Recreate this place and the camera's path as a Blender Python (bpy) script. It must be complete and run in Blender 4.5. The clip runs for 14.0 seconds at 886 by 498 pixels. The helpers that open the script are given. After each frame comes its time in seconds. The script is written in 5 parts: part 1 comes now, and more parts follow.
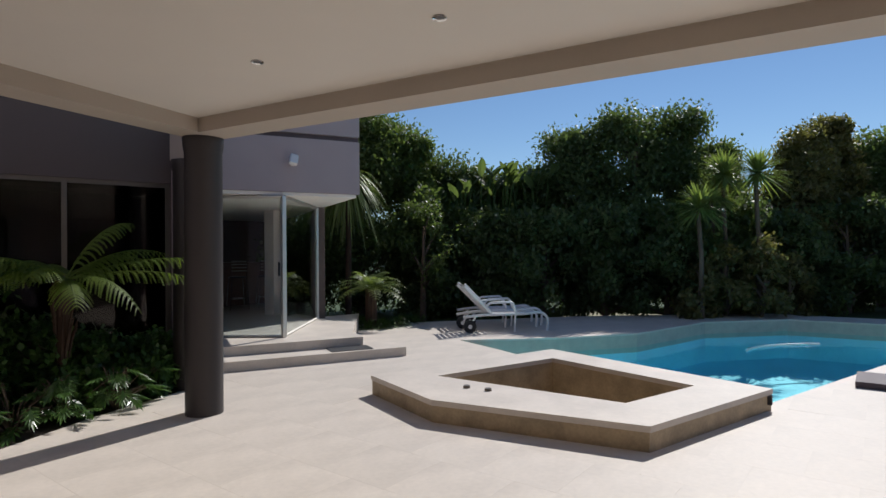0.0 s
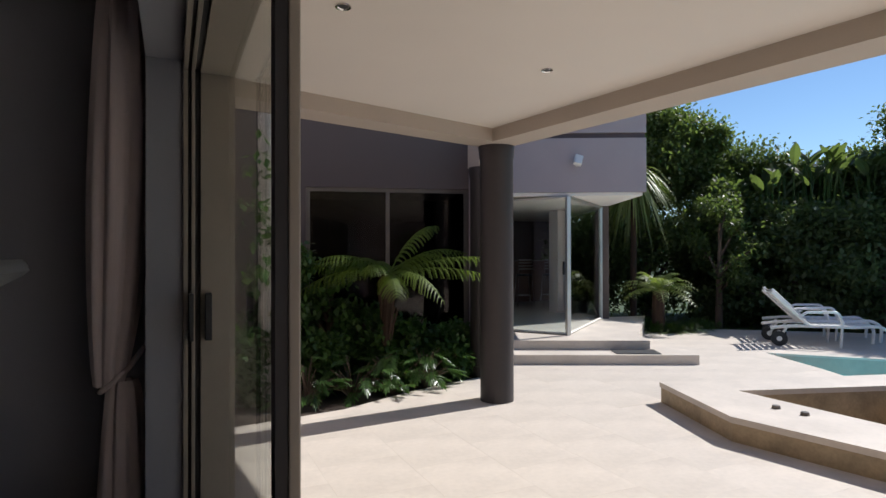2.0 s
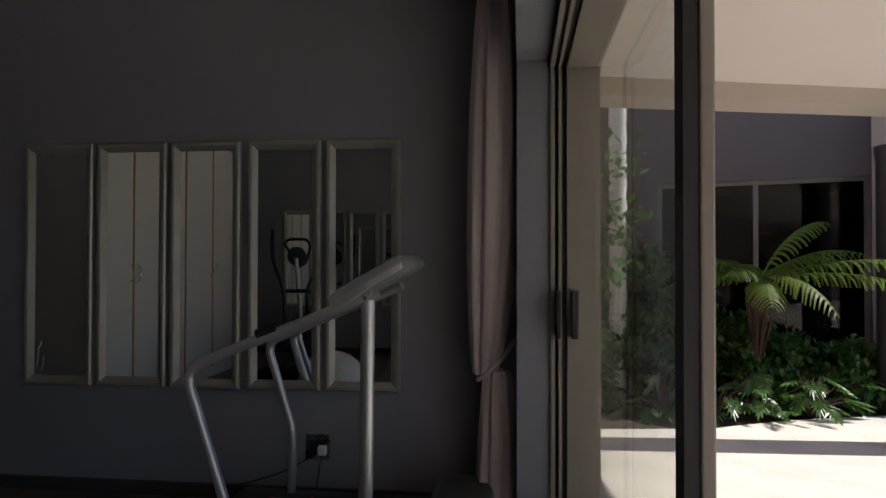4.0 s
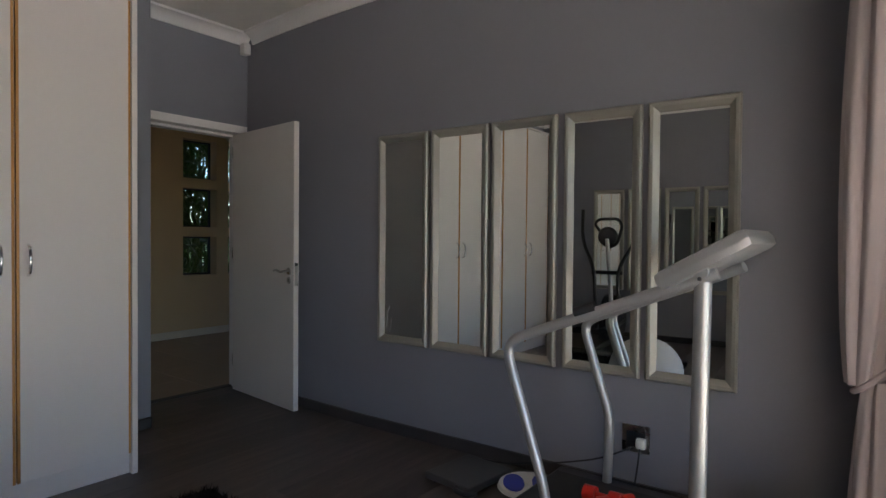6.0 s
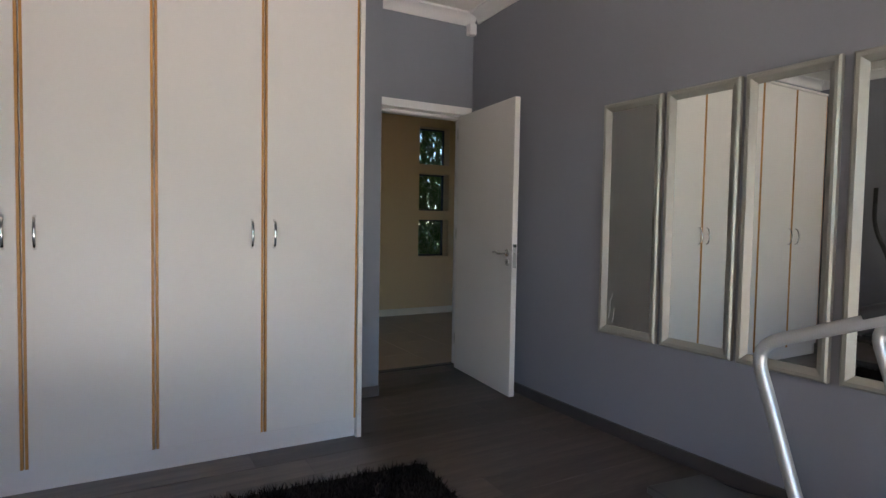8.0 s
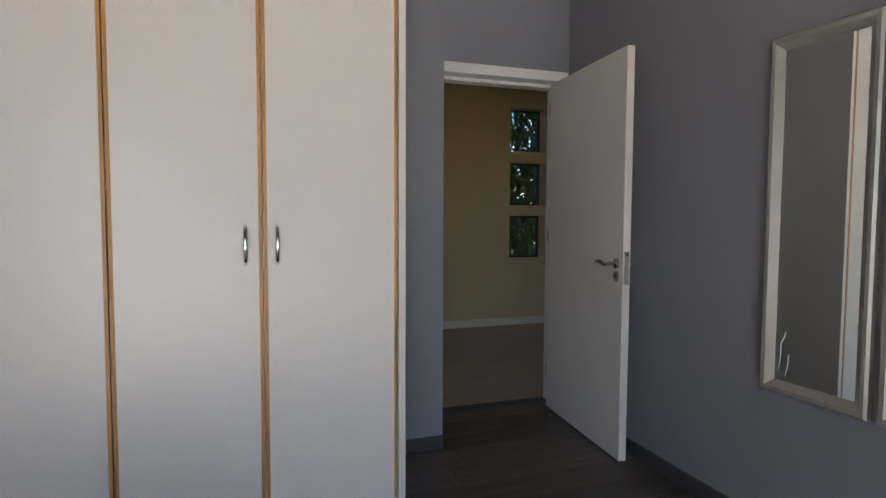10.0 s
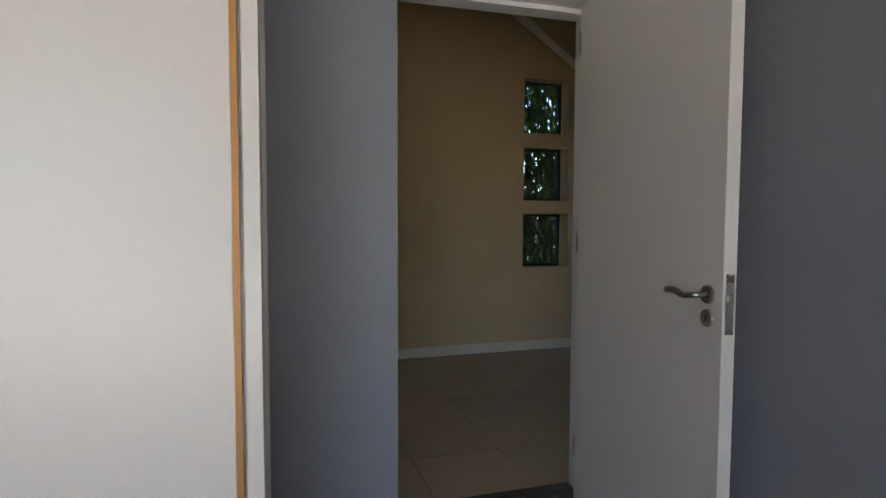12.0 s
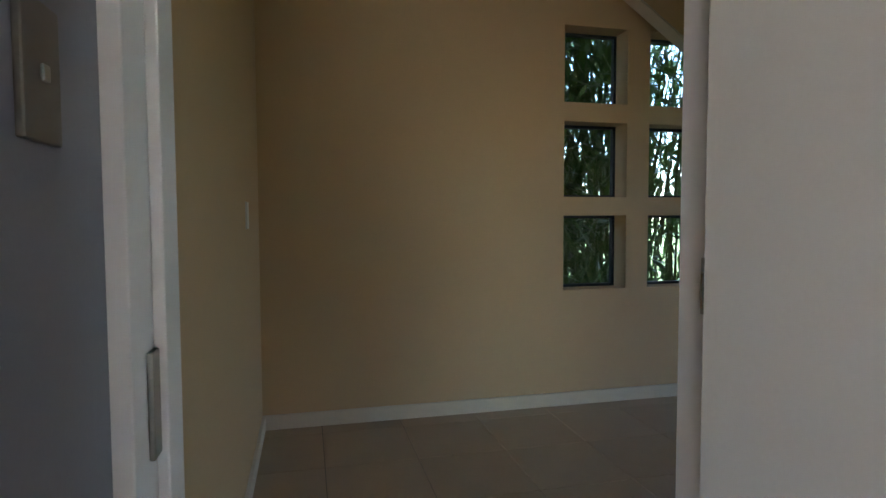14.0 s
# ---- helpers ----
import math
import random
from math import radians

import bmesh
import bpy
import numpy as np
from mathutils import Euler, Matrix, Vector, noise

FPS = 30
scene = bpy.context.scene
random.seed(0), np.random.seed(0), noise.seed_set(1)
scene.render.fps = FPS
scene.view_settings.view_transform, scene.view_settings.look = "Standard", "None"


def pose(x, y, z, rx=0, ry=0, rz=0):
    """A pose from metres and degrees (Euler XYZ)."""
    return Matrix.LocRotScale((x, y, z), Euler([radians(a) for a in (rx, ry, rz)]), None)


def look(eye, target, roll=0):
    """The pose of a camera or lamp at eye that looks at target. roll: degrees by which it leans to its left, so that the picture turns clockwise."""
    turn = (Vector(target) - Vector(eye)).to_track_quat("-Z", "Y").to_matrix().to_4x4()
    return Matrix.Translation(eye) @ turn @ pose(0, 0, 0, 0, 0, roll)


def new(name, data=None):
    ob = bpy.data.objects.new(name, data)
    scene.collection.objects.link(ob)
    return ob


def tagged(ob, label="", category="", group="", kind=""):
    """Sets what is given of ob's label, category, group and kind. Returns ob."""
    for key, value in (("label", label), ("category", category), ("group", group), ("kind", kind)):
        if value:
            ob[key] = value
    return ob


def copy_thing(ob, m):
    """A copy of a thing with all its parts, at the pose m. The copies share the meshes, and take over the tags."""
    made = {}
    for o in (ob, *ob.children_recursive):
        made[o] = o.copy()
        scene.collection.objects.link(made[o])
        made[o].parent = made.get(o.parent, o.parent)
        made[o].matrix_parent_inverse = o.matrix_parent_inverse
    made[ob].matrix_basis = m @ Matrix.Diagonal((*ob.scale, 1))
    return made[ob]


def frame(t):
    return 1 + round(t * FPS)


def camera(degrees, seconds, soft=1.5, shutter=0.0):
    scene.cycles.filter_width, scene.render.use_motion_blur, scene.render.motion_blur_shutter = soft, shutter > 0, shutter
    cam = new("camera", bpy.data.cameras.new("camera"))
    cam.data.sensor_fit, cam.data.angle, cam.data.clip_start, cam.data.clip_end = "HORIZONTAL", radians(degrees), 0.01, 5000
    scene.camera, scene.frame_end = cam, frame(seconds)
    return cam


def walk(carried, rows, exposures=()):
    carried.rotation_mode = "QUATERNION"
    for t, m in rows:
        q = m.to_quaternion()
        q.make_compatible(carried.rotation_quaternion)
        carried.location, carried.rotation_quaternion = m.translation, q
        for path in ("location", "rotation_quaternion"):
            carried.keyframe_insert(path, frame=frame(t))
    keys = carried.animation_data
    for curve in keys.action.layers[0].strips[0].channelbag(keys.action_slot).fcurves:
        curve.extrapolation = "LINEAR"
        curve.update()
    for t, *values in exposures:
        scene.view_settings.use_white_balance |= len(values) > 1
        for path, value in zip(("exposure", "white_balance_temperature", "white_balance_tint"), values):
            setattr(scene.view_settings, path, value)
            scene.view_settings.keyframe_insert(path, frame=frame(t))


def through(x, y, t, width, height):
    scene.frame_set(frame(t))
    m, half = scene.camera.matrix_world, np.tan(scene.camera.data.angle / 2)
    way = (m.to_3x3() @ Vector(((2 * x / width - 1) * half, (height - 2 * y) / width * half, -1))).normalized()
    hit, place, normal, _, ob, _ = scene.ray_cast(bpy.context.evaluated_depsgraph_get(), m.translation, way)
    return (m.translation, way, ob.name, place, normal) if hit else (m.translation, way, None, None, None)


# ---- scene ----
cam = camera(75.2, 14.0)
PATH = [
    (0, (0.08, 0.076, 1.281), (1.67, 1.289, 1.292), -0.4),
    (0.5, (0.08, 0.075, 1.297), (1.53, 1.453, 1.305), -0.3),
    (1, (0.053, 0.069, 1.295), (1.34, 1.6, 1.305), -0.3),
    (1.5, (0.039, 0.068, 1.294), (1.114, 1.754, 1.307), -0.3),
    (2, (0.026, 0.068, 1.293), (0.876, 1.878, 1.304), -0.1),
    (2.5, (0.027, 0.066, 1.302), (0.617, 1.976, 1.312), -0.1),
    (3, (0.012, 0.111, 1.274), (0.332, 2.085, 1.297), -0.4),
    (3.5, (-0.04, 0.19, 1.268), (-0.015, 2.19, 1.29), -0.2),
    (4.2, (-0.058, 0.278, 1.263), (-0.444, 2.24, 1.288), 0.2),
    (6.3, (-0.19, 0.418, 1.226), (-1.502, 1.926, 1.171), 0.6),
    (6.5, (-0.197, 0.433, 1.222), (-1.566, 1.889, 1.157), 0.7),
    (7, (-0.213, 0.482, 1.203), (-1.736, 1.776, 1.126), 1.0),
    (7.5, (-0.224, 0.553, 1.217), (-1.881, 1.668, 1.121), 0.9),
    (8, (-0.297, 0.632, 1.184), (-2.037, 1.615, 1.093), 1.0),
    (8.5, (-0.423, 0.767, 1.205), (-2.219, 1.641, 1.095), 0.8),
    (9, (-0.633, 0.931, 1.224), (-2.472, 1.708, 1.112), 0.7),
    (9.2, (-0.714, 0.997, 1.234), (-2.566, 1.742, 1.118), 0.6),
    (11.3, (-1.833, 1.541, 1.19), (-3.74, 2.132, 1.081), 0.1),
    (11.5, (-1.952, 1.618, 1.201), (-3.86, 2.206, 1.089), 0.1),
    (12, (-2.222, 1.793, 1.197), (-4.128, 2.386, 1.083), 0.2),
    (12.5, (-2.524, 1.971, 1.207), (-4.433, 2.555, 1.097), -0.0),
    (13, (-2.807, 2.116, 1.192), (-4.72, 2.691, 1.081), 0.1),
    (13.5, (-3.118, 2.283, 1.199), (-5.045, 2.81, 1.09), -0.2),
    (14, (-3.508, 2.401, 1.204), (-5.451, 2.861, 1.098), -0.2),
]
EXPOSURES = [(0.0, -0.33), (1.0, -0.06), (2.0, 0.15), (4.2, 0.78), (6.3, 2.48), (8.0, 3.0), (9.2, 3.02), (11.3, 3.0), (12.3, 3.36), (13.2, 3.95), (14.0, 3.98)]
walk(cam, [(t, look(eye, target, roll)) for t, eye, target, roll in PATH], EXPOSURES)

# ---- daylight ----
SUN_EL, SUN_AZ = radians(43), radians(85.4)          # azimuth from +y towards +x
world = bpy.data.worlds.new("world")
scene.world = world
world.use_nodes = True
wn = world.node_tree.nodes
sky = wn.new("ShaderNodeTexSky")
sky.sky_type = "NISHITA"
sky.sun_disc = False
sky.sun_elevation, sky.sun_rotation = SUN_EL, SUN_AZ
world.node_tree.links.new(sky.outputs[0], wn["Background"].inputs[0])
sky.dust_density, sky.ozone_density = 0.0, 6.0
wn["Background"].inputs[1].default_value = 0.11
sun = new("sun", bpy.data.lights.new("sun", "SUN"))
sun.data.energy, sun.data.angle, sun.data.color = 4.8, radians(0.5), (1.0, 0.975, 0.955)
sun_way = Vector((math.sin(SUN_AZ) * math.cos(SUN_EL), math.cos(SUN_AZ) * math.cos(SUN_EL), math.sin(SUN_EL)))
sun.matrix_world = look(sun_way * 30, (0, 0, 0))

# ---- materials ----


def mat(name, color, rough=0.6, metal=0.0, scale=8.0, vary=0.12, bump=0.0, fine=80.0, spec=0.5, stretch=(1, 1, 1), per_piece=0.0, stain=0.0):
    """A surface with variation at two scales, fine relief and, where wanted, a tone for each piece."""
    m = bpy.data.materials.new(name)
    m.use_nodes = True
    n, l = m.node_tree.nodes, m.node_tree.links
    b = n["Principled BSDF"]
    b.inputs["Roughness"].default_value, b.inputs["Metallic"].default_value = rough, metal
    b.inputs["Specular IOR Level"].default_value = spec
    co = n.new("ShaderNodeTexCoord")
    mp = n.new("ShaderNodeMapping")
    mp.inputs["Scale"].default_value = stretch
    l.new(co.outputs["Object"], mp.inputs[0])
    big, small = n.new("ShaderNodeTexNoise"), n.new("ShaderNodeTexNoise")
    big.inputs["Scale"].default_value, small.inputs["Scale"].default_value = scale, fine
    big.inputs["Detail"].default_value, small.inputs["Detail"].default_value = 6, 3
    for t in (big, small):
        l.new(mp.outputs[0], t.inputs["Vector"])
    add = n.new("ShaderNodeMath")
    add.operation = "MULTIPLY_ADD"
    l.new(small.outputs[0], add.inputs[0])
    add.inputs[1].default_value = 0.35
    l.new(big.outputs[0], add.inputs[2])
    mr = n.new("ShaderNodeMapRange")
    mr.inputs[1].default_value, mr.inputs[2].default_value = 0.4, 0.95
    mr.inputs[3].default_value, mr.inputs[4].default_value = 1 - vary, 1 + vary
    l.new(add.outputs[0], mr.inputs[0])
    out = mr.outputs[0]
    if per_piece:
        info = n.new("ShaderNodeObjectInfo")
        pr = n.new("ShaderNodeMapRange")
        pr.inputs[3].default_value, pr.inputs[4].default_value = 1 - per_piece, 1 + per_piece
        l.new(info.outputs["Random"], pr.inputs[0])
        mu = n.new("ShaderNodeMath")
        mu.operation = "MULTIPLY"
        l.new(out, mu.inputs[0])
        l.new(pr.outputs[0], mu.inputs[1])
        out = mu.outputs[0]
    vm = n.new("ShaderNodeVectorMath")
    vm.operation = "SCALE"
    vm.inputs[0].default_value = color
    l.new(out, vm.inputs["Scale"])
    l.new(vm.outputs[0], b.inputs["Base Color"])
    rr = n.new("ShaderNodeMapRange")
    rr.inputs[1].default_value, rr.inputs[2].default_value = 0.3, 0.7
    rr.inputs[3].default_value, rr.inputs[4].default_value = rough * 0.93, min(1, rough * 1.07)
    l.new(big.outputs[0], rr.inputs[0])
    l.new(rr.outputs[0], b.inputs["Roughness"])
    if bump:
        bp = n.new("ShaderNodeBump")
        bp.inputs["Strength"].default_value, bp.inputs["Distance"].default_value = bump, 0.01
        l.new(add.outputs[0], bp.inputs["Height"])
        l.new(bp.outputs[0], b.inputs["Normal"])
    return m


def island_tone(m, amount):
    """A tone for each leaf of a joined mesh."""
    n, l = m.node_tree.nodes, m.node_tree.links
    b = n["Principled BSDF"]
    src = b.inputs["Base Color"].links[0].from_socket
    g = n.new("ShaderNodeNewGeometry")
    mr = n.new("ShaderNodeMapRange")
    mr.inputs[3].default_value, mr.inputs[4].default_value = 1 - amount, 1 + amount
    l.new(g.outputs["Random Per Island"], mr.inputs[0])
    v = n.new("ShaderNodeVectorMath")
    v.operation = "SCALE"
    l.new(src, v.inputs[0])
    l.new(mr.outputs[0], v.inputs["Scale"])
    l.new(v.outputs[0], b.inputs["Base Color"])
    return m


def leaf_mat(name, color, gloss=0.45, tone=0.45, through=0.35):
    m = island_tone(mat(name, color, gloss, vary=0.25, scale=1.2, spec=0.4), tone)
    n, l = m.node_tree.nodes, m.node_tree.links
    b = n["Principled BSDF"]
    t = n.new("ShaderNodeBsdfTranslucent")
    t.inputs[0].default_value = (color[0] * 1.6, color[1] * 1.7, color[2] * 0.8, 1)
    mix = n.new("ShaderNodeMixShader")
    mix.inputs[0].default_value = through
    l.new(b.outputs[0], mix.inputs[1])
    l.new(t.outputs[0], mix.inputs[2])
    l.new(mix.outputs[0], n["Material Output"].inputs[0])
    return m


def glass_mat(name, tint=(1, 1, 1), reflect=1.0, rough=0.0, grazing=1.0, f0=None):
    m = bpy.data.materials.new(name)
    m.use_nodes = True
    n, l = m.node_tree.nodes, m.node_tree.links
    n.remove(n["Principled BSDF"])
    tr, gl, lw, mix = n.new("ShaderNodeBsdfTransparent"), n.new("ShaderNodeBsdfGlossy"), n.new("ShaderNodeLayerWeight"), n.new("ShaderNodeMixShader")
    lw.inputs[0].default_value = 0.5
    pw, fr = n.new("ShaderNodeMath"), n.new("ShaderNodeMath")
    pw.operation, fr.operation = "POWER", "MULTIPLY_ADD"
    pw.inputs[1].default_value = 5.0
    fr.inputs[1].default_value, fr.inputs[2].default_value = 0.96 * grazing, 0.04 if f0 is None else f0
    l.new(lw.outputs["Facing"], pw.inputs[0])
    l.new(pw.outputs[0], fr.inputs[0])
    tr.inputs[0].default_value = (*tint, 1)
    gl.inputs["Roughness"].default_value = rough
    gl.inputs["Color"].default_value = (reflect, reflect, reflect, 1)
    l.new(fr.outputs[0], mix.inputs[0])
    l.new(tr.outputs[0], mix.inputs[1])
    l.new(gl.outputs[0], mix.inputs[2])
    l.new(mix.outputs[0], n["Material Output"].inputs[0])
    return m


def water_mat():
    m = glass_mat("pool_water", (0.55, 0.95, 1.0), f0=0.02, grazing=0.6)
    n, l = m.node_tree.nodes, m.node_tree.links
    no, bp = n.new("ShaderNodeTexNoise"), n.new("ShaderNodeBump")
    no.inputs["Scale"].default_value, no.inputs["Detail"].default_value = 2.5, 3
    bp.inputs["Strength"].default_value, bp.inputs["Distance"].default_value = 0.25, 0.03
    co = n.new("ShaderNodeTexCoord")
    l.new(co.outputs["Object"], no.inputs["Vector"])
    l.new(no.outputs[0], bp.inputs["Height"])
    for x in n:
        if x.type == "BSDF_GLOSSY":
            l.new(bp.outputs[0], x.inputs["Normal"])
    return m


M_WALL = mat("blue_grey_paint", (0.235, 0.237, 0.268), 0.55, vary=0.04, scale=1.5, bump=0.06, fine=120)
M_WHITE = mat("white_paint", (0.8, 0.765, 0.755), 0.45, vary=0.03, scale=2, bump=0.03, fine=60)
M_DOOR = mat("door_paint", (0.74, 0.69, 0.65), 0.4, vary=0.03, scale=2, bump=0.03, fine=90)
M_LAM = mat("white_laminate", (0.67, 0.622, 0.60), 0.32, vary=0.02, scale=1.2, fine=140, bump=0.02)
M_EDGE = mat("oak_edging", (0.45, 0.21, 0.055), 0.45, vary=0.3, scale=6, stretch=(3, 3, 0.4), fine=40)
M_DARK = mat("dark_gap", (0.03, 0.025, 0.02), 0.8)
M_STEEL = mat("brushed_steel", (0.44, 0.42, 0.38), 0.28, 1.0, vary=0.06, scale=12, fine=200)
M_STEELD = mat("aged_steel", (0.3, 0.275, 0.24), 0.35, 0.9, vary=0.12, scale=20, fine=200)
M_CHROME = mat("chrome", (0.75, 0.75, 0.74), 0.12, 1.0, vary=0.03)
M_SILVER = mat("silver_frame", (0.37, 0.352, 0.31), 0.42, 0.45, vary=0.06, scale=10, fine=150)
M_SILVER_P = mat("silver_painted_tube", (0.5, 0.5, 0.5), 0.35, 0.6, vary=0.04, scale=6)
M_BLACK = mat("black_plastic", (0.025, 0.025, 0.028), 0.5, vary=0.1)
M_RUBBER = mat("black_rubber", (0.03, 0.03, 0.03), 0.8, vary=0.2, bump=0.2)
M_PLANK = mat("grey_oak_laminate", (0.088, 0.069, 0.06), 0.36, vary=0.55, scale=5, stretch=(4, 0.35, 1), fine=30, bump=0.08, per_piece=0.3)
M_SKIRT = mat("dark_skirting", (0.06, 0.052, 0.05), 0.45, vary=0.15)
M_RUG = island_tone(mat("black_shag", (0.012, 0.009, 0.009), 0.95, vary=0.3, spec=0.1), 0.5)
M_TANWALL = mat("tan_paint", (0.54, 0.365, 0.205), 0.6, vary=0.05, scale=1.5, bump=0.06, fine=110)
M_CREAM = mat("cream_paint", (0.62, 0.53, 0.42), 0.45, vary=0.04)
M_TILE = mat("hall_tile", (0.46, 0.345, 0.235), 0.55, vary=0.08, scale=4, fine=60, per_piece=0.04)
M_GROUT = mat("grout", (0.2, 0.17, 0.14), 0.9, vary=0.15)
M_CEIL = mat("ceiling_paint", (0.82, 0.78, 0.73), 0.7, vary=0.025, scale=1.5, bump=0.04)
M_SOFFIT = mat("terrace_ceiling_paint", (0.68, 0.625, 0.56), 0.7, vary=0.03, scale=1.5, bump=0.04)
M_PAVE = mat("travertine", (0.635, 0.565, 0.49), 0.55, vary=0.13, scale=2.2, fine=25, bump=0.06, per_piece=0.02)
M_STONE = mat("spa_stone", (0.42, 0.32, 0.2), 0.55, vary=0.3, scale=5, fine=40, bump=0.1)
M_BEAM = mat("canopy_plaster", (0.45, 0.385, 0.32), 0.7, vary=0.05, scale=2, bump=0.06)
M_PURPLE = mat("mauve_plaster", (0.40, 0.335, 0.34), 0.7, vary=0.05, scale=2, bump=0.08)
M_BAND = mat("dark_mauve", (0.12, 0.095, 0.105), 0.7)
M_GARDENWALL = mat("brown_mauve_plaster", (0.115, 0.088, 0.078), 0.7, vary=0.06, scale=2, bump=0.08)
M_COLUMN = mat("column_paint", (0.032, 0.026, 0.026), 0.55, vary=0.1, scale=3, bump=0.05)
M_ALU = mat("natural_aluminium", (0.62, 0.6, 0.56), 0.4, 0.7, vary=0.04)
M_BRONZE = mat("bronze_aluminium", (0.2, 0.175, 0.15), 0.4, 0.6, vary=0.05)
M_FRAME = mat("champagne_aluminium", (0.30, 0.265, 0.225), 0.45, 0.3, vary=0.05)
M_CURTAIN = mat("mauve_curtain", (0.55, 0.465, 0.465), 0.8, vary=0.08, scale=3, stretch=(1, 1, 0.2), fine=150, bump=0.08)
M_SOIL = mat("soil", (0.05, 0.035, 0.025), 0.95, vary=0.4, bump=0.6)
M_LAWN = mat("lawn_ground", (0.05, 0.085, 0.025), 0.9, vary=0.4, bump=0.4)
M_BANDTILE = mat("pool_band", (0.50, 0.43, 0.35), 0.5, vary=0.15, scale=6)
M_POOL = mat("pool_plaster", (0.42, 0.88, 0.97), 0.6, vary=0.1, scale=2)
M_PLASTIC = mat("white_plastic", (0.78, 0.76, 0.73), 0.4, vary=0.04)
M_BALL = mat("pale_grey_vinyl", (0.5, 0.49, 0.47), 0.5, vary=0.05)
M_BARK = mat("bark", (0.12, 0.085, 0.06), 0.9, vary=0.4, scale=6, stretch=(1, 1, 0.3), bump=0.5)
M_FERNTRUNK = mat("fern_trunk", (0.06, 0.034, 0.022), 0.95, vary=0.5, scale=9, stretch=(1, 1, 0.25), bump=0.8)
M_PALM = mat("palm_bark", (0.5, 0.47, 0.42), 0.8, vary=0.25, scale=4, stretch=(0.6, 0.6, 5), bump=0.3)
M_RED = mat("red_vinyl", (0.55, 0.02, 0.015), 0.35, vary=0.05)
M_BLUE = mat("blue_plastic", (0.03, 0.045, 0.4), 0.4, vary=0.06)
M_GREYP = mat("grey_plastic", (0.07, 0.07, 0.07), 0.4, vary=0.08)
M_WOODBAR = mat("bar_wood", (0.12, 0.06, 0.035), 0.4, vary=0.3, stretch=(1, 1, 4))
M_INFLOOR = mat("wing_floor", (0.72, 0.71, 0.66), 0.16, vary=0.05)
M_GLASS = glass_mat("clear_glass", (0.94, 0.955, 0.94), grazing=0.6)
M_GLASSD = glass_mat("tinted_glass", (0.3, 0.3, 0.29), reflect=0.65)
M_WATER = water_mat()
L_HEDGE = leaf_mat("hedge_leaf", (0.11, 0.15, 0.06), through=0.5)
L_DARK = leaf_mat("dark_leaf", (0.10, 0.135, 0.06), through=0.48)
L_OLIVE = leaf_mat("olive_leaf", (0.165, 0.15, 0.065), through=0.45)
L_FERN = leaf_mat("fern_leaf", (0.135, 0.19, 0.04), 0.5, 0.35, 0.5)
L_YUCCA = leaf_mat("yucca_leaf", (0.2, 0.25, 0.095), 0.42, 0.3, 0.45)
L_SHRUB = leaf_mat("shrub_leaf", (0.06, 0.12, 0.03), 0.3, 0.4, 0.25)
L_GRASS = leaf_mat("grass_blade", (0.07, 0.12, 0.03), 0.5, 0.4, 0.3)

M_MIRROR = bpy.data.materials.new("mirror_glass")
M_MIRROR.use_nodes = True
_b = M_MIRROR.node_tree.nodes["Principled BSDF"]
_b.inputs["Base Color"].default_value, _b.inputs["Metallic"].default_value, _b.inputs["Roughness"].default_value = (0.82, 0.85, 0.82, 1), 1.0, 0.0

# ---- mesh tools ----


def box(bm, x0, x1, y0, y1, z0, z1, bev=0.0):
    r = bmesh.ops.create_cube(bm, size=1, matrix=Matrix.Translation(((x0 + x1) / 2, (y0 + y1) / 2, (z0 + z1) / 2)) @ Matrix.Diagonal((x1 - x0, y1 - y0, z1 - z0, 1)))
    if bev:
        es = list({e for v in r["verts"] for e in v.link_edges})
        bmesh.ops.bevel(bm, geom=es, offset=bev, segments=2, affect="EDGES", profile=0.6)
    return bm


def cyl(bm, p, q, r, r2=None, seg=16, caps=True):
    p, q = Vector(p), Vector(q)
    d = q - p
    m = Matrix.Translation((p + q) / 2) @ d.to_track_quat("Z", "Y").to_matrix().to_4x4()
    bmesh.ops.create_cone(bm, cap_ends=caps, segments=seg, radius1=r, radius2=r if r2 is None else r2, depth=d.length, matrix=m)
    return bm


def rounded(points, radius, steps=6):
    """A path with its corners rounded."""
    pts = [Vector(p) for p in points]
    out = [pts[0]]
    for a, b, c in zip(pts, pts[1:], pts[2:]):
        k = min(radius, (a - b).length * 0.45, (c - b).length * 0.45)
        s, e = b + (a - b).normalized() * k, b + (c - b).normalized() * k
        for i in range(steps + 1):
            t = i / steps
            out.append(s * (1 - t) ** 2 + b * 2 * t * (1 - t) + e * t * t)
    out.append(pts[-1])
    return out


def tube(bm, points, r, seg=10, flat=1.0):
    """A tube of radius r (a number or one for each point) along points."""
    pts = [Vector(p) for p in points]
    rings, side = [], None
    for i, p in enumerate(pts):
        d = (pts[min(i + 1, len(pts) - 1)] - pts[max(i - 1, 0)]).normalized()
        if side is None:
            side = d.cross(Vector((0, 0, 1)) if abs(d.z) < 0.9 else Vector((1, 0, 0))).normalized()
        side = (side - d * side.dot(d)).normalized()
        up = d.cross(side)
        rr = r[i] if isinstance(r, (list, tuple)) else r
        rings.append([bm.verts.new(p + (side * math.cos(2 * math.pi * k / seg) + up * math.sin(2 * math.pi * k / seg) * flat) * rr) for k in range(seg)])
    for a, b in zip(rings, rings[1:]):
        for k in range(seg):
            bm.faces.new((a[k], a[(k + 1) % seg], b[(k + 1) % seg], b[k]))
    bm.faces.new(rings[0][::-1])
    bm.faces.new(rings[-1])
    return bm


